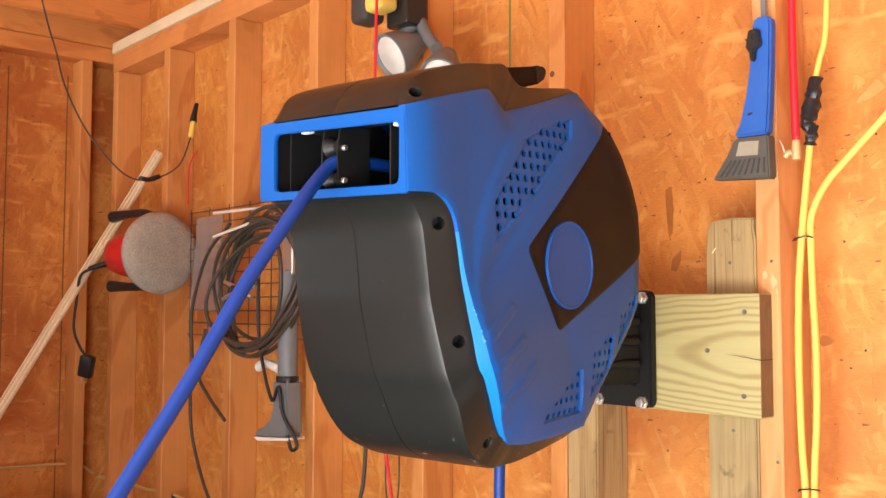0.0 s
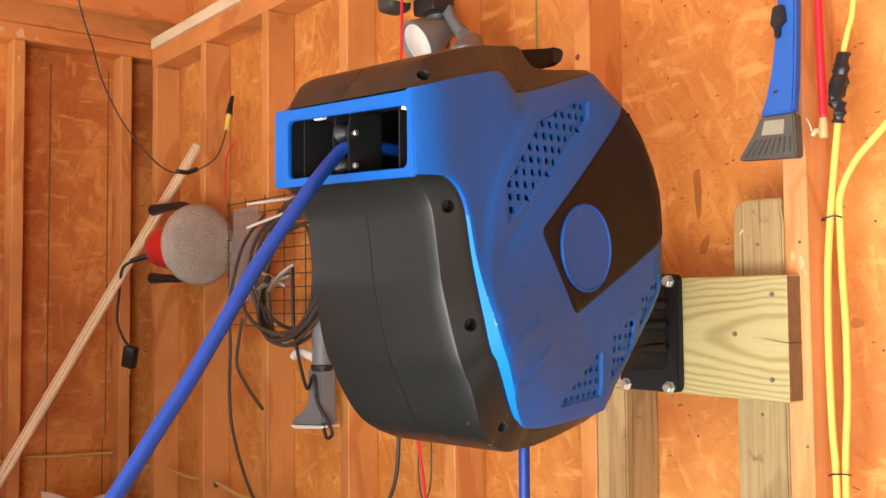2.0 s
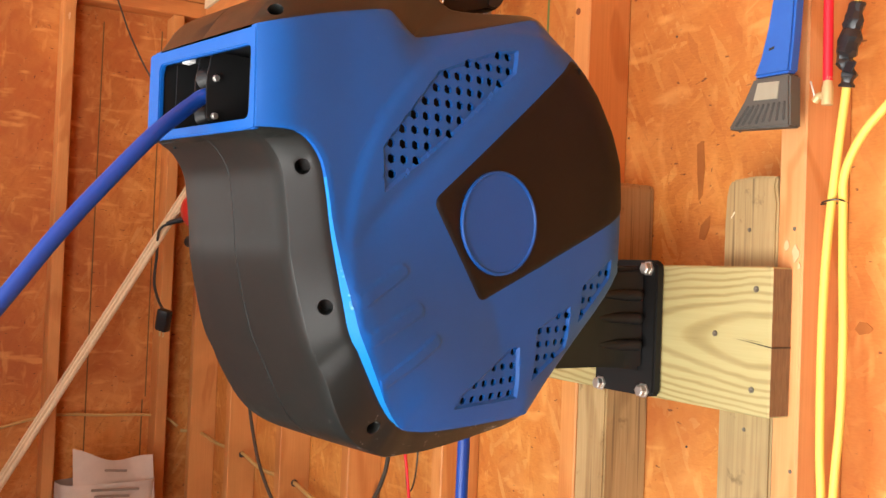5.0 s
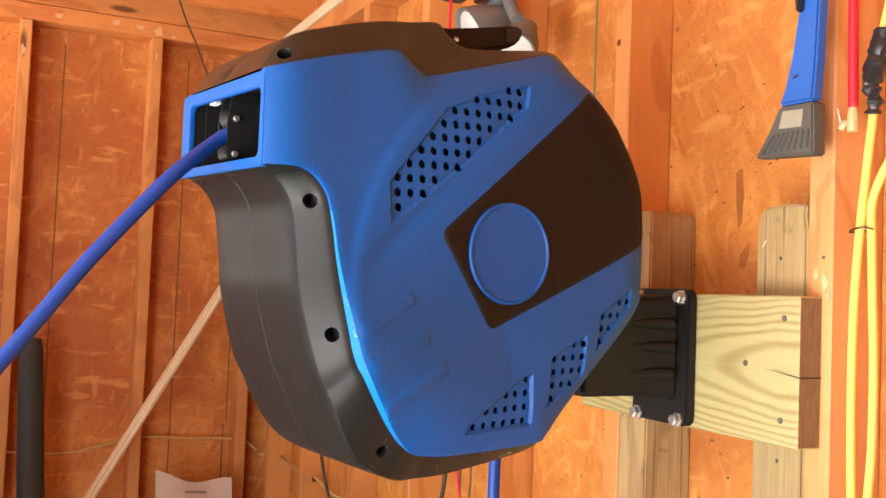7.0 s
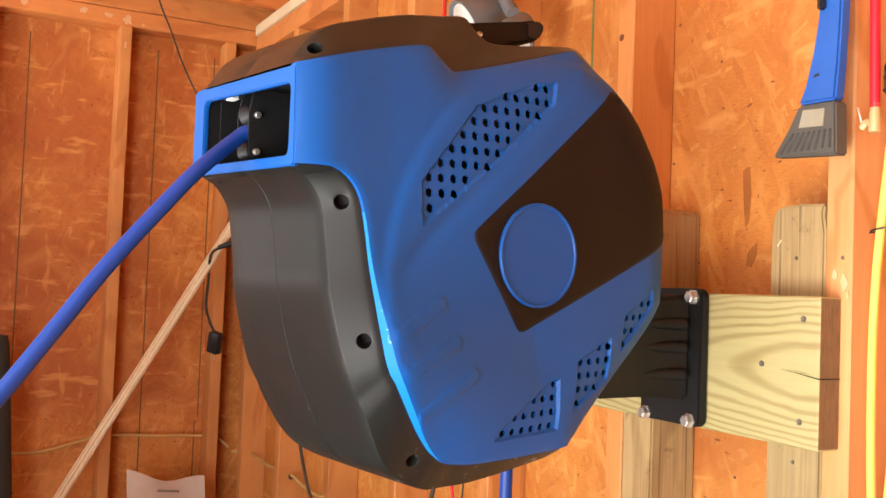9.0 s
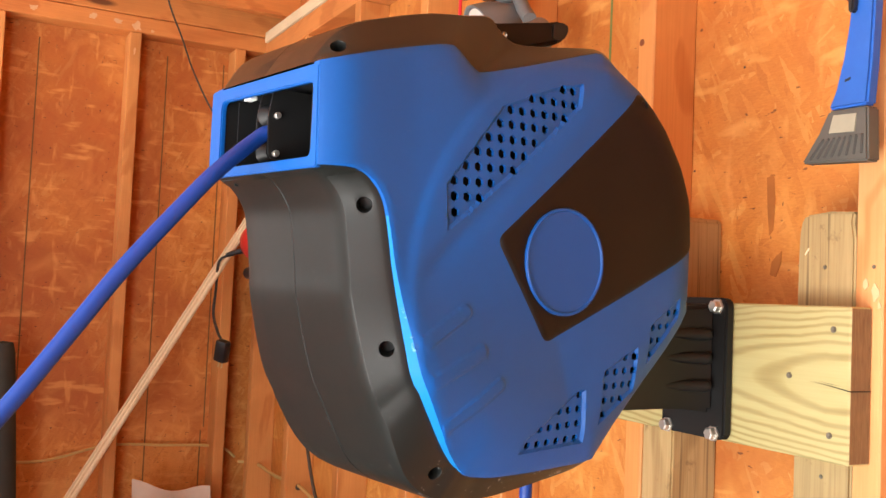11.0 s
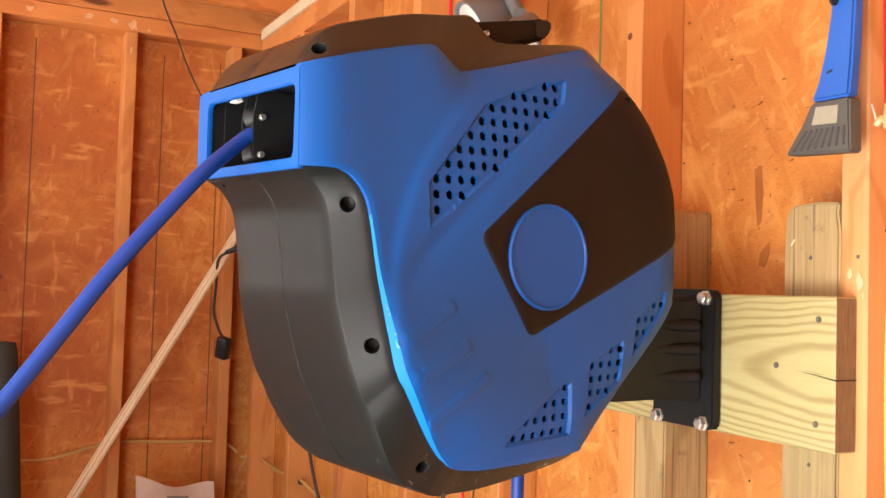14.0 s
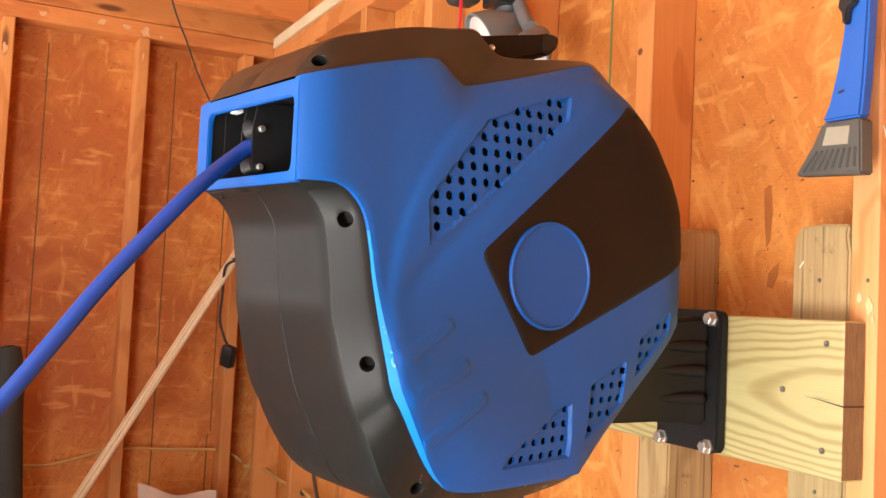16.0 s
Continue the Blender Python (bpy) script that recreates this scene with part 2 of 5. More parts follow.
def cathedral_board():
    """Flat-sawn yellow pine along x: a tongue of grain round one point, long bands above and below."""
    m, nt, bsdf = material("yellow_pine_board")
    t = nt.nodes.new("ShaderNodeTexCoord")
    mp = nt.nodes.new("ShaderNodeMapping")
    mp.inputs["Location"].default_value = (0.104, 0.0, -1.410)
    nt.links.new(t.outputs["Object"], mp.inputs[0])
    sep = nt.nodes.new("ShaderNodeSeparateXYZ")
    nt.links.new(mp.outputs[0], sep.inputs[0])
    warp = noise_tex(nt, coords(nt, (9, 1, 26)), 1.0, 3, 0.5)

    def op(kind, a, b=None):
        n = nt.nodes.new("ShaderNodeMath")
        n.operation = kind
        for s, v in zip(n.inputs, (a, b)):
            if v is None:
                continue
            if isinstance(v, (int, float)):
                s.default_value = v
            else:
                nt.links.new(v, s)
        return n.outputs[0]
    # level lines of a parabola: tight bands far from the tongue's axis, one broad band round it
    z2 = op("MULTIPLY", op("POWER", op("ABSOLUTE", op("ADD", sep.outputs[2], op("MULTIPLY", op("SUBTRACT", warp, 0.5), 0.014))), 2.0), 89.0)
    along = op("MINIMUM", sep.outputs[0], 0.07)
    field = op("SUBTRACT", z2, along)
    s = op("SINE", op("MULTIPLY", op("ADD", field, 0.010), 2 * math.pi / 0.118))
    rings = ramp(nt, op("ADD", op("MULTIPLY", s, 0.5), 0.5), [(0.0, (0.43, 0.375, 0.165)), (0.5, (0.42, 0.355, 0.150)), (0.80, (0.31, 0.24, 0.085)), (1.0, (0.24, 0.175, 0.056))])
    fine = noise_tex(nt, coords(nt, (4, 80, 150)), 2.0, 5, 0.6)
    col = mix(nt, 0.30, rings, ramp(nt, fine, [(0.3, (0.32, 0.26, 0.100)), (0.7, (0.46, 0.405, 0.195))]))
    blush = noise_tex(nt, coords(nt, (6, 6, 14)), 1.0, 3, 0.5)
    col = mix(nt, ramp(nt, blush, [(0.4, (0, 0, 0)), (0.7, (0.35, 0.35, 0.35))]), col, (0.42, 0.36, 0.17))
    nt.links.new(col, bsdf.inputs["Base Color"])
    bsdf.inputs["Roughness"].default_value = 0.6
    bump(nt, bsdf, fine, 0.2, 0.001)
    return m


M_BOARD = cathedral_board()
M_END = end_grain()


# ---- building helpers ----
def mesh_object(name, bm, mat, parent=None, smooth=False, label=""):
    me = bpy.data.meshes.new(name)
    bmesh.ops.recalc_face_normals(bm, faces=bm.faces)
    bm.to_mesh(me)
    bm.free()
    for mm in (mat if isinstance(mat, (list, tuple)) else [mat]):
        me.materials.append(mm)
    if smooth:
        me.polygons.foreach_set("use_smooth", [True] * len(me.polygons))
        me.set_sharp_from_angle(angle=radians(smooth if smooth > 1 else 38))
    ob = new(name, me)
    if parent is not None:
        ob.parent = parent
    if label:
        ob["label"] = label
    return ob


def part(name, bm, mat, parent, label="", smooth=False):
    return mesh_object(name, bm, mat, parent, smooth, label)


def thing(name, label, category, at=(0, 0, 0), turn=None, group="", kind=""):
    ob = new(name)
    ob.matrix_world = turn if turn is not None else Matrix.Translation(at)
    ob.empty_display_size = 0.05
    return tagged(ob, label, category, group, kind)


def box(x0, x1, y0, y1, z0, z1, bev=0.0, seg=1, bm=None):
    own = bmesh.new()
    bmesh.ops.create_cube(own, size=1.0, matrix=Matrix.LocRotScale(((x0 + x1) / 2, (y0 + y1) / 2, (z0 + z1) / 2), None, (abs(x1 - x0), abs(y1 - y0), abs(z1 - z0))))
    if bev:
        bmesh.ops.bevel(own, geom=own.edges[:], offset=bev, segments=seg, affect="EDGES", profile=0.5)
    return merge(bm, own)


def merge(bm, own):
    if bm is None:
        return own
    me = bpy.data.meshes.new("joined")
    own.to_mesh(me)
    own.free()
    bm.from_mesh(me)
    bpy.data.meshes.remove(me)
    return bm


def lathe(profile, n=32, m=None, bm=None):
    """Turn (radius, height) pairs about z, then place by m."""
    own = bmesh.new()
    rings = []
    for r, h in profile:
        if r < 1e-6:
            rings.append([own.verts.new((0, 0, h))])
        else:
            rings.append([own.verts.new((r * math.cos(2 * math.pi * i / n), r * math.sin(2 * math.pi * i / n), h)) for i in range(n)])
    for a, b in zip(rings, rings[1:]):
        for i in range(n):
            q = [a[i % len(a)], a[(i + 1) % len(a)], b[(i + 1) % len(b)], b[i % len(b)]]
            q = [v for k, v in enumerate(q) if v not in q[:k]]
            if len(q) > 2:
                own.faces.new(q)
    for ring in (rings[0], rings[-1]):
        if len(ring) > 2:
            own.faces.new(ring)
    if m is not None:
        own.transform(m)
    return merge(bm, own)


def spline(points, per=8):
    p = [Vector(a) for a in points]
    if len(p) == 2:
        return p
    out = []
    for i in range(len(p) - 1):
        a, b = p[i], p[i + 1]
        z0, z1 = p[max(i - 1, 0)], p[min(i + 2, len(p) - 1)]
        for k in range(per):
            t = k / per
            out.append(0.5 * ((2 * a) + (b - z0) * t + (2 * z0 - 5 * a + 4 * b - z1) * t * t + (3 * a - z0 - 3 * b + z1) * t ** 3))
    return out + [p[-1]]


def tube(points, r, n=10, per=8, bm=None, closed=False):
    """A round cord along a smooth line; r is a number or a function of 0..1."""
    pts = spline(points, per)
    own = bmesh.new()
    rings, up = [], None
    for i, c in enumerate(pts):
        d = (pts[min(i + 1, len(pts) - 1)] - pts[max(i - 1, 0)]).normalized()
        if up is None:
            up = d.orthogonal().normalized()
        up = (up - d * up.dot(d)).normalized()
        side = d.cross(up)
        rr = r(i / (len(pts) - 1)) if callable(r) else r
        rings.append([own.verts.new(c + rr * (math.cos(2 * math.pi * k / n) * up + math.sin(2 * math.pi * k / n) * side)) for k in range(n)])
    for a, b in zip(rings, rings[1:]):
        for k in range(n):
            own.faces.new((a[k], a[(k + 1) % n], b[(k + 1) % n], b[k]))
    own.faces.new(rings[0])
    own.faces.new(rings[-1])
    return merge(bm, own)


def prism(outline, y0, y1, bev=0.0, bm=None, seg=2):
    """An outline of (x, z) pushed from y0 to y1."""
    own = bmesh.new()
    f = own.faces.new([own.verts.new((x, y0, z)) for x, z in outline])
    e = bmesh.ops.extrude_face_region(own, geom=[f])
    bmesh.ops.translate(own, vec=(0, y1 - y0, 0), verts=[v for v in e["geom"] if isinstance(v, bmesh.types.BMVert)])
    bmesh.ops.recalc_face_normals(own, faces=own.faces)
    if bev:
        bmesh.ops.bevel(own, geom=[ed for ed in own.edges if len(ed.link_faces) == 2 and ed.calc_face_angle(0) > 0.35], offset=bev, segments=seg, affect="EDGES")
    return merge(bm, own)


def rounded(outline, r, n=5):
    """Round the corners of a closed outline of (x, z)."""
    out, k = [], len(outline)
    for i in range(k):
        p, a, b = Vector(outline[i]), Vector(outline[i - 1]), Vector(outline[(i + 1) % k])
        da, db = (a - p), (b - p)
        rr = min(r, da.length * 0.45, db.length * 0.45)
        s, e = p + da.normalized() * rr, p + db.normalized() * rr
        for j in range(n + 1):
            t = j / n
            out.append(tuple((1 - t) ** 2 * s + 2 * t * (1 - t) * p + t * t * e))
    return out


def slab(a, b, wide, thick, face, bev=0.001, bm=None):
    """A board from a to b, its broad side towards face."""
    a, b = Vector(a), Vector(b)
    z = (b - a).normalized()
    y = Vector(face) - z * z.dot(Vector(face))
    y.normalize()
    x = y.cross(z)
    m = Matrix((x, y, z)).transposed().to_4x4()
    m.translation = (a + b) / 2
    own = box(-wide / 2, wide / 2, -thick / 2, thick / 2, -(b - a).length / 2, (b - a).length / 2, bev)
    own.transform(m)
    return merge(bm, own)


# ---- the shed ----
def structure(name, bm, mat, label, category):
    return tagged(mesh_object(name, bm, mat), label, category, "", "structure")


WEST_X, EAVE = -2.63, 2.31
structure("floor", box(WEST_X - 0.1, ROOM_X + 0.1, ROOM_Y - 0.1, 0.1, -0.12, 0.0), M_CONCRETE, "dark stained concrete shed floor", "floor")
wall_n = structure("wall_north", box(WEST_X, ROOM_X, 0.0, 0.012, 0.0, 2.70), M_OSB_N, "orange strand board wall on open pine studs", "wall")
wall_w = structure("wall_west", box(WEST_X - 0.012, WEST_X, ROOM_Y, 0.012, 0.0, 2.70), M_OSB_W, "orange strand board side wall on open pine studs", "wall")
wall_e = structure("wall_east", box(ROOM_X, ROOM_X + 0.1, ROOM_Y, 0.012, 0.0, 2.70), M_OSB_W, "strand board wall behind the viewer", "wall")
# this wall is out of view; its openings are placed to shape the daylight
front = None
for x0, x1, z0, z1 in ((WEST_X, ADDED_WINDOW[0], 0, 2.7), (ADDED_WINDOW[0], ADDED_WINDOW[1], 0, ADDED_WINDOW[2]), (ADDED_WINDOW[0], ADDED_WINDOW[1], ADDED_WINDOW[3], 2.7), (ADDED_WINDOW[1], DOORWAY[0], 0, 2.7), (DOORWAY[0], DOORWAY[1], DOORWAY[3], 2.7), (DOORWAY[1], ROOM_X, 0, 2.7)):
    front = box(x0, x1, ROOM_Y - 0.1, ROOM_Y, z0, z1, bm=front)
structure("wall_south", front, M_OSB_N, "unseen front wall, its doorway and added window shaping the daylight", "wall")
structure("ground", box(-60, 60, -120, ROOM_Y - 0.1, -0.14, -0.02), plastic("gravel_drive", (0.26, 0.25, 0.23), 0.9, 0.8, 0.5, 60), "pale gravel drive outside the front wall", "ground")

NORTH_STUDS = (-2.526, -2.118, -1.694, -1.273, -0.856, -0.451, -0.026, 0.40, 0.82, 1.24, 1.66, 2.08, 2.5, 2.92)
for i, x in enumerate(NORTH_STUDS):
    part("stud", box(x, x + 0.039, -0.089, 0.0, 0.04, EAVE, 0.0025), M_STUD_PALE if i == 6 else M_STUD, wall_n)
WEST_STUDS = (-0.196, -0.557, -0.977, -1.39, -1.81)
for y in WEST_STUDS:
    part("stud", box(WEST_X, -2.54, y, y + 0.038, 0.04, 2.345, 0.0025), M_STUD, wall_w)
part("bottom_plate", box(-2.53, ROOM_X, -0.089, 0.0, 0.0, 0.04, 0.002), M_PLATE_X, wall_n)
part("bottom_plate", box(WEST_X, -2.54, ROOM_Y, -0.1, 0.0, 0.04, 0.002), M_PLATE_Y, wall_w)
part("top_plate", box(-2.532, ROOM_X, -0.089, 0.0, EAVE, EAVE + 0.068, 0.002), M_PLATE_X, wall_n)
part("fascia_strip", box(-2.532, ROOM_X, -0.094, 0.0, EAVE + 0.070, EAVE + 0.108, 0.002), M_PALE_X, wall_n, "pale bare top plate edge")
part("top_plate", box(WEST_X, -2.54, ROOM_Y, -0.0, 2.346, 2.40, 0.002), M_PLATE_Y, wall_w)
part("header_beam", box(WEST_X, -2.535, ROOM_Y, -0.0, 2.402, 2.54, 0.003), M_PLATE_Y, wall_w)
roof = box(WEST_X - 0.1, ROOM_X + 0.1, ROOM_Y - 0.1, 0.1, 2.60, 2.62)
for k in range(10):
    roof = box(-2.47 + 0.61 * k, -2.43 + 0.61 * k, ROOM_Y, -0.002, 2.46, 2.599, bm=roof)
structure("ceiling", roof, M_PLATE_Y, "bare brown timber roof deck on rafters", "ceiling")

# weathered uprights beside two studs
def upright(label, outline, mat):
    ob = thing("treated_upright", label, "lumber", group="uprights beside the studs")
    part("post", prism(outline, -0.0885, 0.0, 0.003), mat, ob)
    return ob


grey_post = upright("weathered tan treated lumber upright fixed beside a stud", [(-0.115, 0.04), (-0.0275, 0.04), (-0.0275, 1.585), (-0.031, 1.606), (-0.029, 1.619), (-0.066, 1.6215), (-0.103, 1.6185), (-0.110, 1.612), (-0.1135, 1.596), (-0.115, 1.56)], M_TREATED)
part("splinter", slab((-0.102, -0.0895, 1.567), (-0.094, -0.0915, 1.575), 0.002, 0.001, (0, -1, 0), 0.0003), M_PALE_X, grey_post, "pale splinter")
upright("brown treated lumber upright fixed beside a stud", [(-0.4105, 0.04), (-0.341, 0.04), (-0.341, 1.627), (-0.345, 1.632), (-0.404, 1.631), (-0.4095, 1.622)], M_TREATED_BROWN)

# mounting board
board_thing = thing("mounting_board", "short yellow pine board with flame grain screwed across the studs", "board")
bb = box(-0.462, 0.0, -0.127, -0.0892, 1.316, 1.502, 0.002)
board = part("plank", bb, [M_BOARD, M_END], board_thing)
for p in board.data.polygons:
    if p.normal.x > 0.9:
        p.material_index = 1
for x, z in ((-0.024, 1.474), (-0.089, 1.414), (-0.027, 1.348)):
    part("screw", lathe([(0.0040, 0.0), (0.0040, 0.0012), (0.002, 0.0010), (0, 0.0003)], 12, pose(x, -0.1268, z, 90)), M_SCREW, board_thing, "dull grey sunk screw head")
part("crack", prism([(-0.058, 1.4100), (-0.03, 1.4074), (0.0003, 1.4036), (0.0003, 1.4022), (-0.03, 1.4066)], -0.1274, -0.1262), M_CASTING, board_thing, "drying crack")
part("crack", prism([(-0.046, 1.4110), (-0.026, 1.4092), (-0.012, 1.4076), (-0.026, 1.4088)], -0.1274, -0.1262), M_CASTING, board_thing, "drying crack")
part("crack", box(0.0001, 0.0006, -0.126, -0.090, 1.4020, 1.4032), M_CASTING, board_thing, "drying crack")


# ---- hose reel ----
REEL = Matrix(((-0.137, -0.9906, 0, -0.021), (0.9906, -0.137, 0, -0.79), (0, 0, 1, 1.5), (0, 0, 0, 1)))
# local x runs back to the wall, y to the reel's far side, z up
reel = thing("hose_reel", "blue and black plastic retractable air hose reel bolted to a board", "hose reel", turn=REEL)
MID = -0.106
PANEL = [(-.0034, .1922), (.029, .2025), (.068, .2149), (.116, .2285), (.1336, .2325), (.1445, .2315), (.1634, .2195), (.1720, .2152), (.182, .2152),
         (.247, .2348), (.330, .2623), (.350, .2680), (.361, .2655), (.3913, .2489), (.4274, .2251), (.4557, .198), (.4837, .1561), (.4987, .119),
         (.502, .0584), (.5005, .000), (.4965, -.019), (.4697, -.0515), (.4254, -.0951), (.3847, -.1382), (.360, -.169), (.348, -.1765), (.3067, -.1802),
         (.2304, -.1836), (.195, -.1820), (.170, -.1748), (.1366, -.143), (.0988, -.0885), (.0871, -.0539), (.0769, -.0063), (.0717, .0204), (.0673, .0472),
         (.0600, .0750), (.0464, .0925), (.029, .1002), (-.0034, .1006)]
SHELL = [(-.004, .1925), (.024, .2295), (.074, .250), (.120, .264), (.150, .270), (.168, .273), (.200, .279), (.216, .268), (.235, .259),
         (.275, .263), (.340, .2745), (.366, .2765), (.384, .270), (.407, .252), (.438, .2265), (.464, .199), (.492, .157), (.508, .120),
         (.513, .058), (.511, -.002), (.506, -.022), (.478, -.056), (.433, -.101), (.392, -.145), (.367, -.1775), (.352, -.187), (.3163, -.195),
         (.2405, -.207), (.1976, -.2095), (.163, -.207), (.114, -.180), (.078, -.118), (.062, -.085), (.044, -.02), (.040, .010), (.036, .040),
         (.031, .066), (.022, .082), (.010, .0935), (-.003, .0985)]
ROLL = 0.033  # the reel hangs a little higher on its far side


def side_w(u, z):
    """How far out the reel's side stands: a shallow dome that falls to its rim and flares at the sprung front edge."""
    w = 0.0207 + 0.0319 * u - 0.1174 * u * u + 0.018 * z - 0.273 * z * z
    if u > 0.10:
        w -= 0.0123 * max(0.0, 1 - edge_gap((u, z), PANEL) / 0.05) ** 2 * ease(u, 0.10, 0.20)
    w += 0.0235 * math.exp(-((z + 0.085) / 0.075) ** 2) * (1 - max(0.0, min(1.0, (u - 0.079 - max(0.0, 0.021 - z) * 0.36) / 0.17)))
    return w + 0.004 * (1 - ease(u, 0.03, 0.10)) - 0.0115 * max(0.0, 1 - (u + 0.004) / 0.036) ** 2


def ease(x, a, b):
    t = max(0.0, min(1.0, (x - a) / (b - a)))
    return t * t * (3 - 2 * t)


def smooth_open(points, per=4):
    return [(v.x, v.y) for v in (spline([(x, z, 0) for x, z in points], per))]


from mathutils.geometry import delaunay_2d_cdt


def inside(p, poly):
    x, y, hit = p[0], p[1], False
    for i in range(len(poly)):
        (x0, y0), (x1, y1) = poly[i - 1], poly[i]
        if (y0 > y) != (y1 > y) and x < (x1 - x0) * (y - y0) / (y1 - y0) + x0:
            hit = not hit
    return hit


def edge_gap(p, poly):
    best = 9.0
    q = Vector(p)
    for i in range(len(poly)):
        a, b = Vector(poly[i - 1]), Vector(poly[i])
        d = b - a
        t = max(0.0, min(1.0, (q - a).dot(d) / max(d.length_squared, 1e-12)))
        best = min(best, (q - a - d * t).length)
    return best


def shell_mesh():
    inner, outer = smooth_open(PANEL, 6), smooth_open(SHELL, 6)
    bm = bmesh.new()
    levels = []
    # share of the way from the rim to the outer line, by distance from the middle
    for off, share in ((-.128, 0.0), (-.121, 0.5), (-.113, 0.96), (-.106, 0.99), (-.078, 0.995), (-.04, 1.0), (-.0013, 1.0), (-.0005, 0.955), (.0005, 0.955), (.0013, 1.0), (.04, 1.0), (.085, 0.995), (.104, 0.99), (.108, 0.95), (.1113, 0.80), (.1147, 0.65), (.118, 0.50), (.1213, 0.35), (.1247, 0.20), (.1275, 0.05), (.128, -0.03)):
        row = []
        for (iu, iz), (ou, oz) in zip(inner, outer):
            u, z = iu + (ou - iu) * share, iz + (oz - iz) * share
            flare = 0.0235 * math.exp(-((iz + 0.085) / 0.075) ** 2) if iu < 0.16 else 0.0
            rim = side_w(iu, iz) - 0.004 - 0.5 * flare - (0.003 if iu < 0.1 and iz < 0.1 else 0.0)
            w = MID + off * (rim - MID) / 0.128
            row.append(bm.verts.new((u, -w, z - ROLL * w * ease(z, -0.05, 0.12))))
        levels.append(row)
    for a, b in zip(levels, levels[1:]):
        for i in range(len(a) - 1):
            bm.faces.new((a[i], a[i + 1], b[i + 1], b[i]))
    return bm


def sink(bm, near, r, deep):
    """Cut a round screw well into the faces round a point."""
    near = Vector(near)
    fs = sorted(bm.faces, key=lambda f: (f.calc_center_median() - near).length)
    axis = fs[0].normal.copy()
    if axis.dot(near - Vector((0.27, -MID, 0.03))) < 0:
        axis.negate()
    c = near - axis * (near - fs[0].calc_center_median()).dot(axis)
    a = axis.orthogonal().normalized()
    b2 = axis.cross(a)

    def flat(p):
        return Vector(((p - c).dot(a), (p - c).dot(b2)))
    cut = []
    for f in fs[:200]:
        if abs(f.normal.dot(axis)) > 0.75:
            poly = [flat(v.co) for v in f.verts]
            if edge_gap((0, 0), [tuple(p) for p in poly]) < r * 1.15 or inside((0, 0), [tuple(p) for p in poly]):
                cut.append(f)
    rim = [e for f in cut for e in f.edges if sum(g in cut for g in e.link_faces) == 1]
    order = [rim[0].verts[0], rim[0].verts[1]]
    left = set(rim[1:])
    while left:
        e = next((e for e in left if order[-1] in e.verts), None)
        if e is None:
            break
        left.discard(e)
        order.append(e.other_vert(order[-1]))
    order = order[:-1]
    bmesh.ops.delete(bm, geom=cut, context="FACES_ONLY")
    rings = []
    for rr, h in ((r, 0.0), (r * 0.93, -0.0012), (r * 0.86, -deep)):
        rings.append([bm.verts.new(c + axis * h + rr * (math.cos(2 * math.pi * k / 18) * a + math.sin(2 * math.pi * k / 18) * b2)) for k in range(18)])
    pts = order + rings[0]
    n = len(order)
    ed = [(k, (k + 1) % n) for k in range(n)] + [(n + k, n + (k + 1) % 18) for k in range(18)]
    vs, _, tris, orig, *_ = delaunay_2d_cdt([flat(v.co) for v in pts], ed, [], 0, 1e-7)
    loop2, ring2 = [tuple(flat(v.co)) for v in order], [tuple(flat(v.co)) for v in rings[0]]
    for t in tris:
        m2 = sum((vs[k] for k in t), Vector((0, 0))) / 3
        if inside(m2, loop2) and not inside(m2, ring2) and all(orig[k] for k in t):
            bm.faces.new([pts[orig[k][0]] for k in t])
    for x, y in zip(rings, rings[1:]):
        for k in range(18):
            bm.faces.new((x[k], x[(k + 1) % 18], y[(k + 1) % 18], y[k]))
    bm.faces.new(rings[-1])


shell_bm = shell_mesh()
bmesh.ops.recalc_face_normals(shell_bm, faces=shell_bm.faces)
for at, deep in (((.046, -.010, .070), 0.028), ((.074, -.0144, -.057), 0.028), ((.0135, -.006, .211), 0.026), ((.144, -.0018, -.176), 0.026)):
    sink(shell_bm, at, 0.0074, deep)
body = part("shell", shell_bm, M_BLACK, reel, "scuffed black plastic shell", smooth=28)

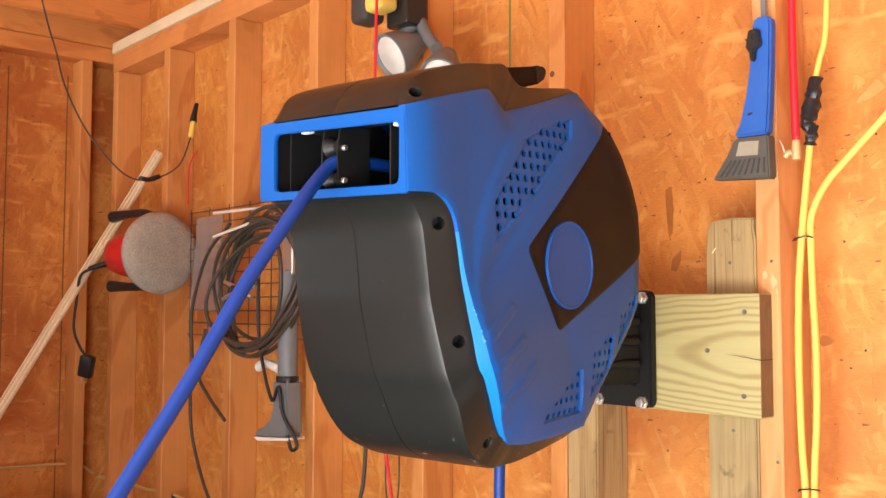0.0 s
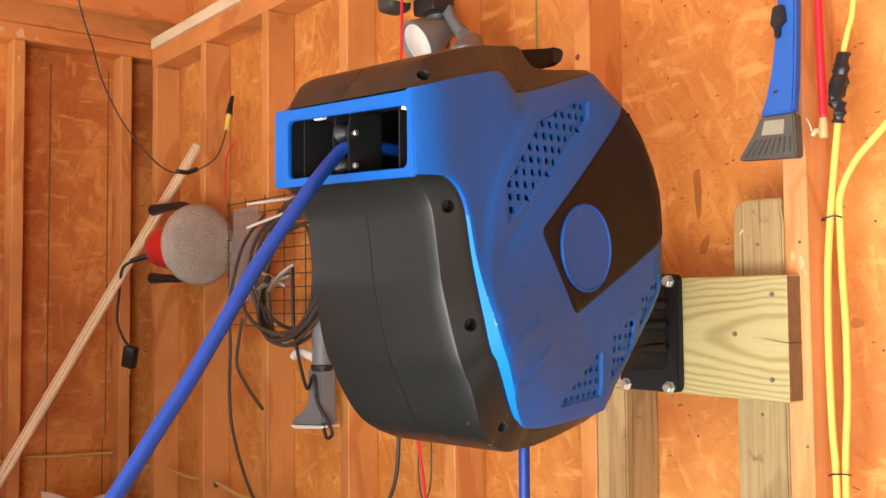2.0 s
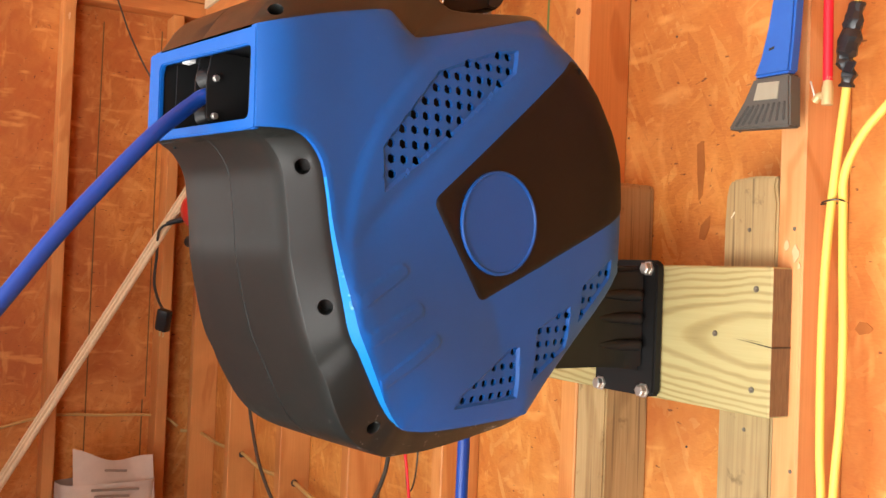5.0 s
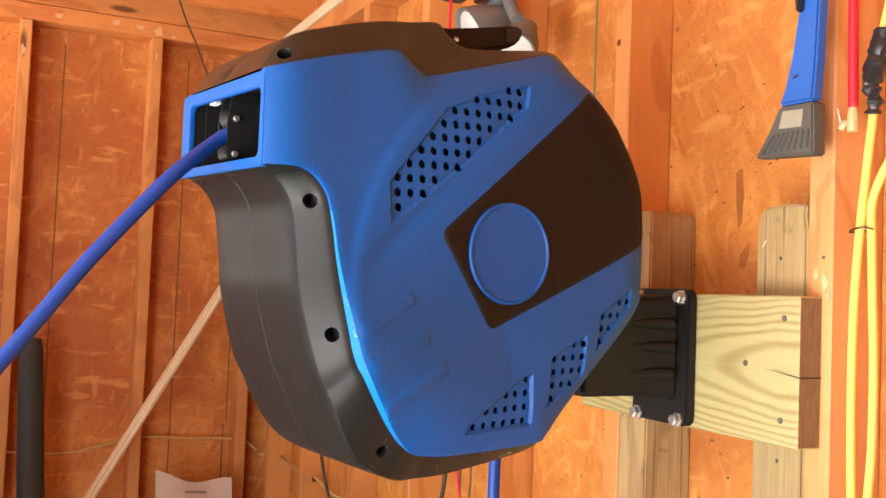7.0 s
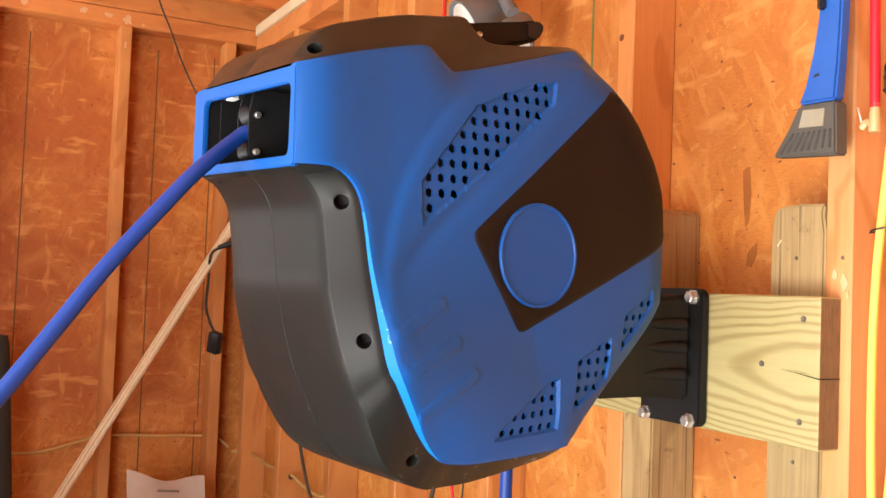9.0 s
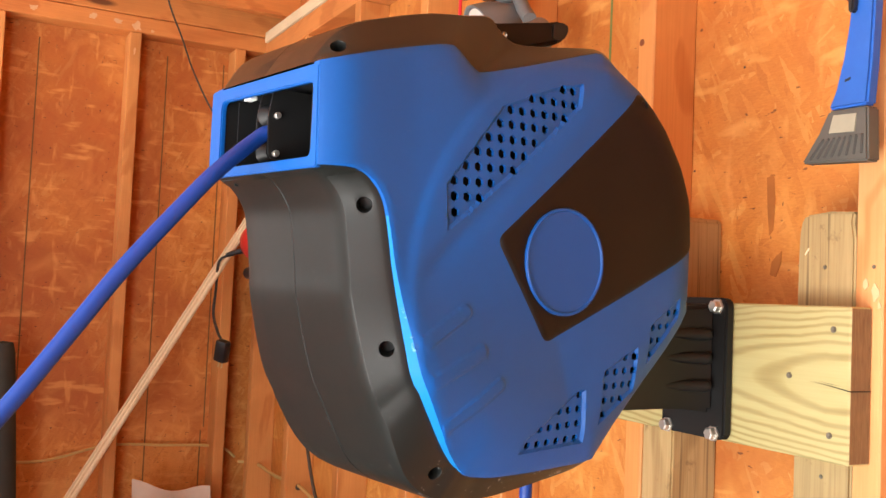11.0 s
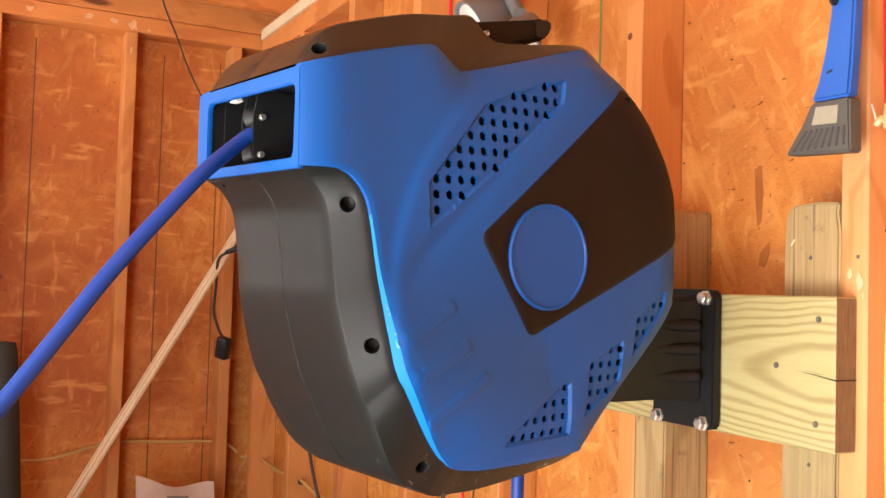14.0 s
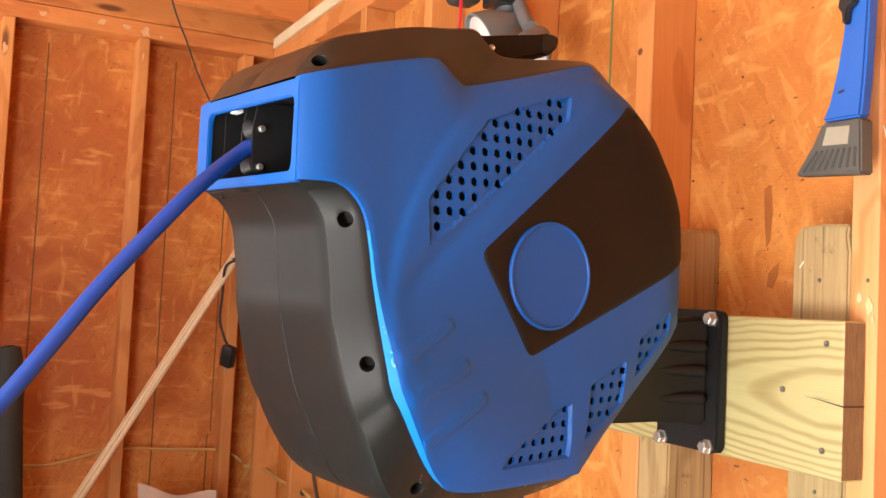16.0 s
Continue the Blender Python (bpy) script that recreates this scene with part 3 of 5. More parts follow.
def sheet(outline, holes, step, height, thick, extra=(), clear=0.0, worn=None):
    """A plate over an outline with real holes, its face shaped by height(u, z), with walls down to its back."""
    verts, edges = [], []

    def loop(poly):
        s = len(verts)
        verts.extend(Vector(p) for p in poly)
        edges.extend((s + i, s + (i + 1) % len(poly)) for i in range(len(poly)))
    loop(outline)
    for h in holes:
        loop(h)
    verts.extend(Vector(p) for p in extra)
    us, zs = [p[0] for p in outline], [p[1] for p in outline]
    rows = int((max(zs) - min(zs)) / (step * 0.866))
    for j in range(rows):
        for i in range(int((max(us) - min(us)) / step) + 1):
            p = (min(us) + (i + 0.5 * (j % 2)) * step, min(zs) + (j + 0.5) * step * 0.866)
            if inside(p, outline) and edge_gap(p, outline) > max(step * 0.35, clear):
                if all(abs(p[0] - h[0][0]) > 0.02 or abs(p[1] - h[0][1]) > 0.02 or (not inside(p, h) and edge_gap(p, h) > step * 0.3) for h in holes):
                    verts.append(Vector(p))
    vs, _, fs, *_ = delaunay_2d_cdt(verts, edges, [], 0, 1e-5)
    bm = bmesh.new()
    face_v = [bm.verts.new((v.x, -height(v.x, v.y), v.y)) for v in vs]
    kept = []
    for f in fs:
        c = sum((vs[i] for i in f), Vector((0, 0))) / len(f)
        if not inside(c, outline):
            continue
        if any(abs(c[0] - h[0][0]) < 0.03 and abs(c[1] - h[0][1]) < 0.03 and inside(c, h) for h in holes):
            continue
        kept.append(bm.faces.new([face_v[i] for i in f]))
    bmesh.ops.delete(bm, geom=[v for v in bm.verts if not v.link_faces], context="VERTS")
    rim = [e for e in bm.edges if len(e.link_faces) == 1]
    ext = bmesh.ops.extrude_edge_only(bm, edges=rim)
    for v in ext["geom"]:
        if isinstance(v, bmesh.types.BMVert):
            v.co.y += thick(v.co.x, v.co.z) if callable(thick) else thick
    # wall faces chosen by worn take the second, lit-edge material
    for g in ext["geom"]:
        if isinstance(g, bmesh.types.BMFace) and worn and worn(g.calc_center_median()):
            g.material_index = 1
    return bm


def rings_inside(poly, gaps):
    """Points on lines that run inside an outline, so that its edge can be rounded."""
    out = []
    n = len(poly)
    for i in range(n):
        a, c = Vector(poly[i - 1]), Vector(poly[(i + 1) % n])
        nrm = Vector((-(c - a).y, (c - a).x)).normalized()
        for g in gaps:
            p = Vector(poly[i]) + nrm * g
            if not inside(p, poly):
                p = Vector(poly[i]) - nrm * g
            if inside(p, poly) and edge_gap(p, poly) > g * 0.85:
                out.append(tuple(p))
    return out


# first hole, field, pitch along and up, drift per row and per column, hole radius
GRILLES = (((.1379, .0714), [(.1277, .0517), (.1249, .0966), (.1937, .181), (.2624, .2104), (.3094, .2244), (.3051, .1976), (.2222, .1245), (.1405, .0612)], .0151, .0150, -.0011, .0006, 0.0051),
           ((.2456, -.1525), [(.2330, -.1610), (.3275, -.1550), (.3215, -.0975), (.310, -.0990), (.2365, -.1470)], .0141, .0152, -.0006, .0008, 0.0043),
           ((.3553, -.1258), [(.346, -.1371), (.4050, -.1016), (.4000, -.0529), (.3475, -.0785)], .0146, .0149, -.0004, .0008, 0.0043),
           ((.4268, -.0463), [(.4198, -.0740), (.4750, -.0207), (.4740, .0040), (.4194, -.0297)], .0143, .0148, .0001, .0010, 0.0043))


def hexes():
    out = []
    for (u0, z0), poly, pu, pz, drift, rise, r in GRILLES:
        for j in range(-3, 12):
            for i in range(-12, 14):
                c = (u0 + i * pu + j * drift, z0 + j * pz + i * rise)
                if inside(c, poly) and edge_gap(c, poly) > r * 0.4:
                    out.append([(c[0] + r * math.cos(radians(60 * k + 30)), c[1] + r * math.sin(radians(60 * k + 30))) for k in range(6)])
    return out


RIBS = (((.097, -.050), (.148, -.021)), ((.108, -.085), (.166, -.058)), ((.132, -.126), (.190, -.089)))


def panel_height(u, z):
    w = side_w(u, z)
    # sunk field in front of a long curved swage
    d = math.hypot((u - 0.345) / 0.266, (z + 0.02) / 0.276)
    w += 0.0032 * (1 - ease(d, 0.95, 1.0)) - 0.0010
    # shallow valley that runs up beside the upper grille
    line = (z - 0.012) - 0.93 * (u - 0.10)
    if 0.08 < u < 0.36:
        w -= 0.0035 * math.exp(-((line + 0.004) / 0.014) ** 2) * ease(u, 0.08, 0.14) * (1 - ease(u, 0.27, 0.355))
    for _, poly, *_ in GRILLES:
        if poly[0][0] - 0.03 < u < poly[0][0] + 0.2:
            g = edge_gap((u, z), poly)
            if inside((u, z), poly):
                w -= 0.0035 * ease(g, 0.0, 0.003)
    for a, b in RIBS:
        d2 = edge_gap((u, z), [a, b])
        w += 0.0016 * (1 - ease(d2, 0.0054, 0.0078))
    w -= 0.0014 * (1 - ease(edge_gap((u, z), PANEL_S), 0.0, 0.003)) ** 2 * ease(u, 0.0, 0.02)
    return w


def rib_points():
    out = []
    for a, c in RIBS:
        a, c = Vector(a), Vector(c)
        d = (c - a).normalized()
        nrm = Vector((-d.y, d.x))
        for r in (0.0050, 0.0068, 0.0084):
            for k in range(22):
                p = a + d * ((c - a).length * k / 21)
                out += [tuple(p + nrm * r), tuple(p - nrm * r)]
            for k in range(1, 8):
                ang = math.pi * k / 8
                out.append(tuple(c + r * (nrm * math.cos(ang) + d * math.sin(ang))))
    return out


def grille_points():
    out = []
    for _, poly, *_ in GRILLES:
        fine = [tuple(Vector(poly[i - 1]).lerp(Vector(poly[i]), k / 24)) for i in range(len(poly)) for k in range(24)]
        out += fine + rings_inside(fine, (0.0016, 0.0032))
    holes = hexes()
    return [p for p in out if not any(abs(p[0] - h[0][0]) < 0.02 and abs(p[1] - h[0][1]) < 0.02 and (inside(p, h) or edge_gap(p, h) < 0.0006) for h in holes)]


def panel_thick(u, z):
    if edge_gap((u, z), PANEL_S) > 0.004:
        return 0.0032
    return 0.010 + (0.012 * math.exp(-((z + 0.085) / 0.075) ** 2) if u < 0.16 else 0.0)


PANEL_S = smooth_open(PANEL, 4)
# front rim walls get the lighter edge blue, as if lit from the front
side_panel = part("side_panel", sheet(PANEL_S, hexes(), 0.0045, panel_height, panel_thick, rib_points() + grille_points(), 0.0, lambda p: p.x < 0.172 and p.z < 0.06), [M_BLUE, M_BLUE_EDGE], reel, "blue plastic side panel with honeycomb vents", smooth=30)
far = bmesh.new()
far_f = far.faces.new([far.verts.new((u, -(MID * 2 - side_w(u, z)), z + ROLL * 0.23)) for u, z in PANEL_S])
ext = bmesh.ops.extrude_face_region(far, geom=[far_f])
bmesh.ops.translate(far, vec=(0, -0.014, 0), verts=[v for v in ext["geom"] if isinstance(v, bmesh.types.BMVert)])
part("side_panel", far, M_BLUE, reel, "blue plastic side panel")

DIAMOND = rounded([(.1855, .0495), (.2545, -.0520), (.5005, .0585), (.4997, .0947), (.4975, .119), (.4830, .1561), (.4550, .198), (.4270, .2235), (.405, .2335)], 0.012, 6)
DIAMOND_FINE = [tuple(Vector(DIAMOND[i - 1]).lerp(Vector(DIAMOND[i]), k / max(1, int((Vector(DIAMOND[i]) - Vector(DIAMOND[i - 1])).length / 0.005)))) for i in range(len(DIAMOND)) for k in range(max(1, int((Vector(DIAMOND[i]) - Vector(DIAMOND[i - 1])).length / 0.005)))]
part("side_cover", sheet(DIAMOND_FINE, [], 0.006, lambda u, z: side_w(u, z) + 0.0048 - 0.0036 * (1 - min(1.0, edge_gap((u, z), DIAMOND) / 0.0055)) ** 1.6, 0.012, rings_inside(DIAMOND_FINE, (0.0014, 0.003, 0.0055)), 0.008), M_BROWN_BLACK, reel, "brown-black plastic side cover", smooth=45)
part("badge", lathe([(0.0, 0.0), (0.0548, 0.0), (0.0548, 0.0048), (0.0538, 0.0060), (0.0520, 0.0060), (0.0508, 0.0044), (0.046, 0.0042), (0.0, 0.0044)], 72, pose(.2755, -side_w(.2755, .0326) - 0.0022, .0326, 90, 0, 1.9)), M_BLUE_BADGE, reel, "round plain blue badge with a raised rim", smooth=30)

# outlet frame with its opening
FR0, FR1 = -0.2325, 0.0100
outer = [(FR0, .1065), (FR1, .0985), (FR1 - 0.0042, .1905), (FR0, .1995)]
inner = rounded([(-.2045, .1155), (-.0030, .1090), (-.0030, .1755), (-.2055, .1850)], 0.009, 5)


def frame_mesh():
    verts, edges = [], []
    ro = rounded(outer, 0.004, 2)
    for poly in (ro, inner):
        s = len(verts)
        verts.extend(Vector(p) for p in poly)
        edges.extend((s + i, s + (i + 1) % len(poly)) for i in range(len(poly)))
    vs, _, fs, *_ = delaunay_2d_cdt(verts, edges, [], 0, 1e-5)
    bm = bmesh.new()
    vv = [bm.verts.new((-0.004, -v.x, v.y)) for v in vs]
    for f in fs:
        c = sum((vs[i] for i in f), Vector((0, 0))) / len(f)
        if inside(c, ro) and not inside(c, inner):
            bm.faces.new([vv[i] for i in f])
    ext = bmesh.ops.extrude_face_region(bm, geom=bm.faces[:])
    bmesh.ops.translate(bm, vec=(0.006, 0, 0), verts=[v for v in ext["geom"] if isinstance(v, bmesh.types.BMVert)])
    bmesh.ops.recalc_face_normals(bm, faces=bm.faces)
    bmesh.ops.bevel(bm, geom=[e for e in bm.edges if len(e.link_faces) == 2 and e.calc_face_angle(0) > 1.0], offset=0.0012, segments=2, affect="EDGES")
    return bm


part("outlet_frame", frame_mesh(), M_BLUE, reel, "bright blue outlet frame with a rounded opening", smooth=40)

# black sleeve added behind the opening to make the inside dark
duct = box(0.0016, 0.058, -0.0022, -0.0002, 0.104, 0.186)
duct = box(0.0016, 0.058, 0.2065, 0.2085, 0.108, 0.192, bm=duct)
duct = box(0.0016, 0.058, -0.0002, 0.2065, 0.102, 0.104, bm=duct)
duct = box(0.0016, 0.058, -0.0002, 0.2065, 0.190, 0.192, bm=duct)
part("dark_sleeve", duct, M_CASTING, reel, "black sleeve added to darken the outlet")

# rollers of the hose guide and the drum inside
GUIDE = -0.1155
# plates run far back so their black replaces the dark inside behind them
for w in (GUIDE - 0.0128, GUIDE + 0.0128):
    part("guide_plate", prism(rounded([(0.003, .117), (0.052, .117), (0.052, .186), (0.006, .186), (0.001, .158)], 0.006, 4), -w - 0.0012, -w + 0.0012, 0.0005), M_CASTING, reel, "black guide plate made deep to darken the inside", smooth=40)
for z in (0.1625, 0.1255):
    part("guide_roller", lathe([(0.0, -0.0115), (0.0125, -0.0115), (0.0068, 0.0), (0.0125, 0.0115), (0.0, 0.0115)], 24, pose(0.014, -GUIDE, z, 90)), M_CASTING, reel, "grooved black guide roller", smooth=40)
    part("bolt", lathe([(0.0, 0.0045), (0.0028, 0.0045), (0.0034, 0.003), (0.0034, 0.0), (0.0, 0.0)], 8, pose(0.010, -GUIDE - 0.014, z - 0.003, 90)), M_STEEL, reel, "small bright bolt end")
for y, z in ((0.160, 0.1822), (0.011, 0.1735)):
    part("stop_tab", box(0.004, 0.012, y - 0.008, y + 0.008, z, z + 0.0045, 0.0008), M_WHITE_TAB, reel, "pale stop tab")
part("drum", lathe([(0.0, -0.085), (0.155, -0.085), (0.155, -0.080), (0.08, -0.078), (0.08, 0.078), (0.155, 0.080), (0.155, 0.085), (0.0, 0.085)], 40, pose(0.29, -MID, 0.03, 90)), M_CASTING, reel, "black hose drum", smooth=40)
coil = bmesh.new()
for k in range(7):
    w = MID - 0.066 + 0.022 * k
    coil = tube([(0.29 + 0.122 * math.cos(2 * math.pi * i / 24), -w, 0.03 + 0.122 * math.sin(2 * math.pi * i / 24)) for i in range(25)], 0.0105, 8, 2, coil)
part("wound_hose", coil, M_HOSE, reel, "wound blue hose", smooth=60)

part("screw", lathe([(0.0, -0.002), (0.0035, -0.002), (0.0042, 0.0012), (0.0052, 0.0012), (0.0052, -0.002)], 16, pose(.4085, -side_w(.4085, .2165) - 0.0042, .2165, 90)), M_CASTING, reel, "small sunk screw")
# black sheets added behind the vents so that the inside reads dark
LINER = [(0.27 + (u - 0.27) * 0.955, 0.03 + (z - 0.03) * 0.955) for u, z in PANEL_S]
for w in (MID - 0.084, MID + 0.080):
    ln = bmesh.new()
    lf = ln.faces.new([ln.verts.new((u, -w, z)) for u, z in LINER])
    le = bmesh.ops.extrude_face_region(ln, geom=[lf])
    bmesh.ops.translate(ln, vec=(0, 0.002, 0), verts=[v for v in le["geom"] if isinstance(v, bmesh.types.BMVert)])
    part("dark_backing", ln, M_CASTING, reel, "black sheet added to darken the inside")

# carrying handle on top
hb = prism([(.172, .250), (.200, .285), (.2141, .2891), (.2241, .2871), (.2432, .2895), (.3148, .3052), (.3331, .3107), (.3426, .3085), (.3446, .302), (.3408, .291), (.3284, .2833), (.290, .2715), (.262, .255)], 0.054, 0.158, 0.004)
grip = part("handle", hb, M_BROWN_BLACK, reel, "black moulded carrying handle", smooth=40)
part("end_cap", prism(rounded([(.317, .3035), (.334, .3085), (.342, .306), (.3425, .300), (.338, .2905), (.328, .2855), (.317, .2845)], 0.005, 4), 0.0525, 0.060, 0.0015), M_CASTING, grip, "dark rounded handle end", smooth=40)
part("screw", lathe([(0.0, 0.0008), (0.0016, 0.0008), (0.0030, 0.0024), (0.0034, 0.0), (0.0, 0.0)], 14, pose(.2455, 0.0505, .2757, 90)), M_STEEL, grip, "small bright screw")

# wall bracket
bracket = thing("wall_bracket", "black cast swivel wall bracket with ribs bolted to a board", "bracket")
PX0, PX1, PZ0, PZ1 = -0.306, -0.183, 1.318, 1.508
part("plate", prism(rounded([(PX0, PZ0), (PX1, PZ0), (PX1, PZ1), (PX0, PZ1)], 0.012, 4), -0.143, -0.1272, 0.003), M_CASTING, bracket, smooth=40)


def arm_mesh():
    bm = bmesh.new()
    rows = []
    for y, xc, hw, z0, z1 in ((-0.140, -0.262, 0.058, 1.352, 1.500), (-0.155, -0.262, 0.053, 1.354, 1.498), (-0.175, -0.26, 0.046, 1.356, 1.496), (-0.22, -0.25, 0.040, 1.358, 1.494), (-0.31, -0.225, 0.038, 1.36, 1.492)):
        rows.append([bm.verts.new((xc + sx * hw, y, z)) for sx, z in ((-1, z0), (1, z0), (1, z1), (-1, z1))])
    for a, b in zip(rows, rows[1:]):
        for i in range(4):
            bm.faces.new((a[i], a[(i + 1) % 4], b[(i + 1) % 4], b[i]))
    bm.faces.new(rows[0])
    bm.faces.new(rows[-1])
    bmesh.ops.recalc_face_normals(bm, faces=bm.faces)
    bmesh.ops.bevel(bm, geom=[e for e in bm.edges if e.calc_face_angle(0) > 0.8], offset=0.006, segments=2, affect="EDGES")
    return bm


part("arm", arm_mesh(), M_CASTING, bracket, smooth=40)
for z in (1.458, 1.426, 1.389):
    part("rib", tube([(-0.203, -0.148, z), (-0.2045, -0.152, z), (-0.209, -0.165, z), (-0.215, -0.19, z), (-0.2165, -0.23, z), (-0.213, -0.28, z)], lambda t: 0.0098 * min(1.0, 0.12 + 3.4 * t) ** 0.6 * (1 - 0.4 * t), 14, 5), M_CASTING, bracket, smooth=60)
for x, z in ((-0.199, 1.496), (-0.201, 1.326), (-0.291, 1.326), (-0.291, 1.496)):
    b = part("bolt", lathe([(0.0, 0.011), (0.0065, 0.011), (0.0085, 0.0095), (0.0085, 0.002), (0.011, 0.002), (0.011, 0.0), (0.0, 0.0)], 6, pose(x, -0.143, z, 90)), M_STEEL, bracket, "galvanised hex bolt head")

# hoses
tagged(mesh_object("air_hose", tube([(-0.142, -0.70, 1.648), (-0.136, -0.765, 1.648), (-0.1325, -0.797, 1.644), (-0.1291, -0.8146, 1.632), (-0.1125, -0.8515, 1.599), (-0.104, -0.882, 1.565), (-0.0924, -0.932, 1.505), (-0.0815, -0.973, 1.4495), (-0.0706, -1.0145, 1.394), (-0.055, -1.074, 1.320), (0.0, -1.265, 1.08), (0.03, -1.40, 0.80), (0.04, -1.5, 0.4), (0.05, -1.58, 0.06), (0.09, -1.70, 0.0125), (0.3, -1.78, 0.0125)], 0.0076, 16, 8), M_HOSE, None, 60), "blue rubber air hose pulled out of the reel", "hose")

random.seed(9)
LIP = sorted((z, u) for u, z in PANEL[29:35])


def lip_u(z):
    for (za, ua), (zb, ub) in zip(LIP, LIP[1:]):
        if za <= z <= zb:
            return ua + (ub - ua) * (z - za) / (zb - za)
    return LIP[0][1]


for k in range(8):
    z = (-0.021 if k < 3 else -0.046) - 0.0042 * (k % 3) - 0.009 * (k // 6) + random.uniform(-0.002, 0.002)
    u = lip_u(z) - 0.0034 + random.uniform(0.0, 0.001)
    a = Vector((u, -panel_height(u + 0.003, z) - 0.0001, z))
    part("chip", slab(a, a + Vector((random.uniform(-0.0005, 0.0015), random.uniform(-0.0020, -0.0004), random.uniform(0.001, 0.003))), random.uniform(0.0012, 0.0028), 0.0006, (-0.4, -1, 0.2), 0.0002), M_CHIP, reel, "frayed pale edge chip")
# inlet hose under the reel
tagged(mesh_object("supply_hose", tube([(-0.291, -0.379, 1.36), (-0.292, -0.379, 1.25), (-0.294, -0.377, 1.1), (-0.30, -0.36, 0.8), (-0.31, -0.33, 0.4), (-0.30, -0.36, 0.05), (-0.2, -0.5, 0.011)], 0.0085, 12, 6), M_HOSE, None, 60), "blue air supply hose hanging under the reel", "hose")


# ---- small materials ----
M_RED = plastic("red_plastic", (0.62, 0.022, 0.02), 0.38, 0.1, 0.2)
M_RED_HOSE = plastic("red_rubber_hose", (0.66, 0.012, 0.025), 0.45, 0.15, 0.15)
M_YELLOW = plastic("yellow_cord_jacket", (0.76, 0.55, 0.11), 0.55, 0.1, 0.15)
M_TAPE = plastic("black_tape", (0.018, 0.018, 0.019), 0.28, 0.5, 0.2, 160)
M_RUBBER = plastic("dark_grey_rubber", (0.045, 0.040, 0.034), 0.6, 0.4, 0.3, 500)
M_CABLE = plastic("brown_grey_cable", (0.062, 0.050, 0.036), 0.5, 0.3, 0.5, 300)
M_BRUSH = plastic("grey_scraper_plastic", (0.085, 0.078, 0.066), 0.55, 0.3, 0.4, 300)
M_SCRAPER = plastic("scraper_blue", (0.020, 0.105, 0.42), 0.5, 0.2, 0.5)
M_STICKER = plastic("worn_sticker", (0.32, 0.29, 0.21), 0.5, 0.3, 0.6, 90)
M_BRASS = plastic("brass", (0.62, 0.46, 0.22), 0.4, 0.1, 0.3, 400, 0.0, 0.25)
M_WHITE = plastic("white_paint", (0.78, 0.75, 0.68), 0.5, 0.2, 0.3)
M_LENS = plastic("milky_lamp_glass", (0.72, 0.70, 0.63), 0.3, 0.0, 0.6)
M_GREY_PAINT = plastic("grey_painted_metal", (0.17, 0.18, 0.185), 0.45, 0.2, 0.4, 500)
M_GREEN_MARK = plastic("green_pencil", (0.16, 0.20, 0.06), 0.8, 0.0, 0.4)
M_DARK_MARK = plastic("dark_chalk", (0.20, 0.105, 0.035), 0.8, 0.0, 0.5)
M_WIRE_DARK = plastic("dark_wire", (0.06, 0.045, 0.035), 0.5, 0.2, 0.3)
M_CORD_TAN = plastic("tan_cable", (0.60, 0.40, 0.14), 0.55, 0.2, 0.3)
M_PAPER = plastic("kraft_paper", (0.62, 0.52, 0.42), 0.8, 0.4, 0.4, 200)
M_PRINT = plastic("faded_print", (0.26, 0.20, 0.15), 0.8, 0.0, 0.3)
M_POST = plastic("dark_painted_post", (0.040, 0.042, 0.036), 0.7, 0.4, 0.5, 200)
M_STICK = lumber("pale_trim_stick", (0.90, 0.74, 0.49), (0.70, 0.48, 0.26), "z", 40, False, 0.6, 0.6)


def fleece():
    m, nt, bsdf = material("wool_bonnet")
    vec = coords(nt)
    a, b = noise_tex(nt, vec, 160, 4, 0.7), noise_tex(nt, vec, 22, 4, 0.6)
    col = mix(nt, 0.5, ramp(nt, a, [(0.3, (0.30, 0.265, 0.215)), (0.7, (0.62, 0.56, 0.47))]), ramp(nt, b, [(0.3, (0.30, 0.26, 0.20)), (0.7, (0.46, 0.41, 0.33))]))
    nt.links.new(col, bsdf.inputs["Base Color"])
    bsdf.inputs["Roughness"].default_value = 0.95
    bump(nt, bsdf, a, 0.9, 0.006)
    return m


def clear_film():
    m, nt, bsdf = material("clear_film")
    bsdf.inputs["Base Color"].default_value = (0.75, 0.76, 0.78, 1)
    bsdf.inputs["Roughness"].default_value = 0.18
    bsdf.inputs["Transmission Weight"].default_value = 0.86
    bump(nt, bsdf, noise_tex(nt, coords(nt), 30, 3, 0.6), 0.6, 0.004)
    return m


M_SMEAR = plastic("dried_filler", (0.72, 0.42, 0.22), 0.7, 0.5, 0.5, 150)
M_FLEECE, M_FILM = fleece(), clear_film()


# ---- ice scraper on the stud ----
ice = thing("ice_scraper", "blue plastic ice scraper with a grey blade hung on a stud", "ice scraper")
handle_outline = [(-0.028, 1.737), (0.0, 1.7365), (0.027, 1.736), (0.031, 1.78), (0.034, 1.84), (0.036, 1.90), (0.033, 1.911), (0.010, 1.913), (0.0065, 1.905), (0.003, 1.87), (-0.001, 1.835), (-0.008, 1.795), (-0.018, 1.758)]
part("handle", prism(handle_outline, -0.142, -0.124, 0.003), M_SCRAPER, ice, smooth=40)
blade = [(-0.066, 1.676), (0.030, 1.670), (0.029, 1.70), (0.028, 1.7345), (-0.027, 1.7355), (-0.041, 1.71)]
part("blade", prism(blade, -0.142, -0.120, 0.0025), M_BRUSH, ice, "grey ribbed scraper blade", smooth=40)
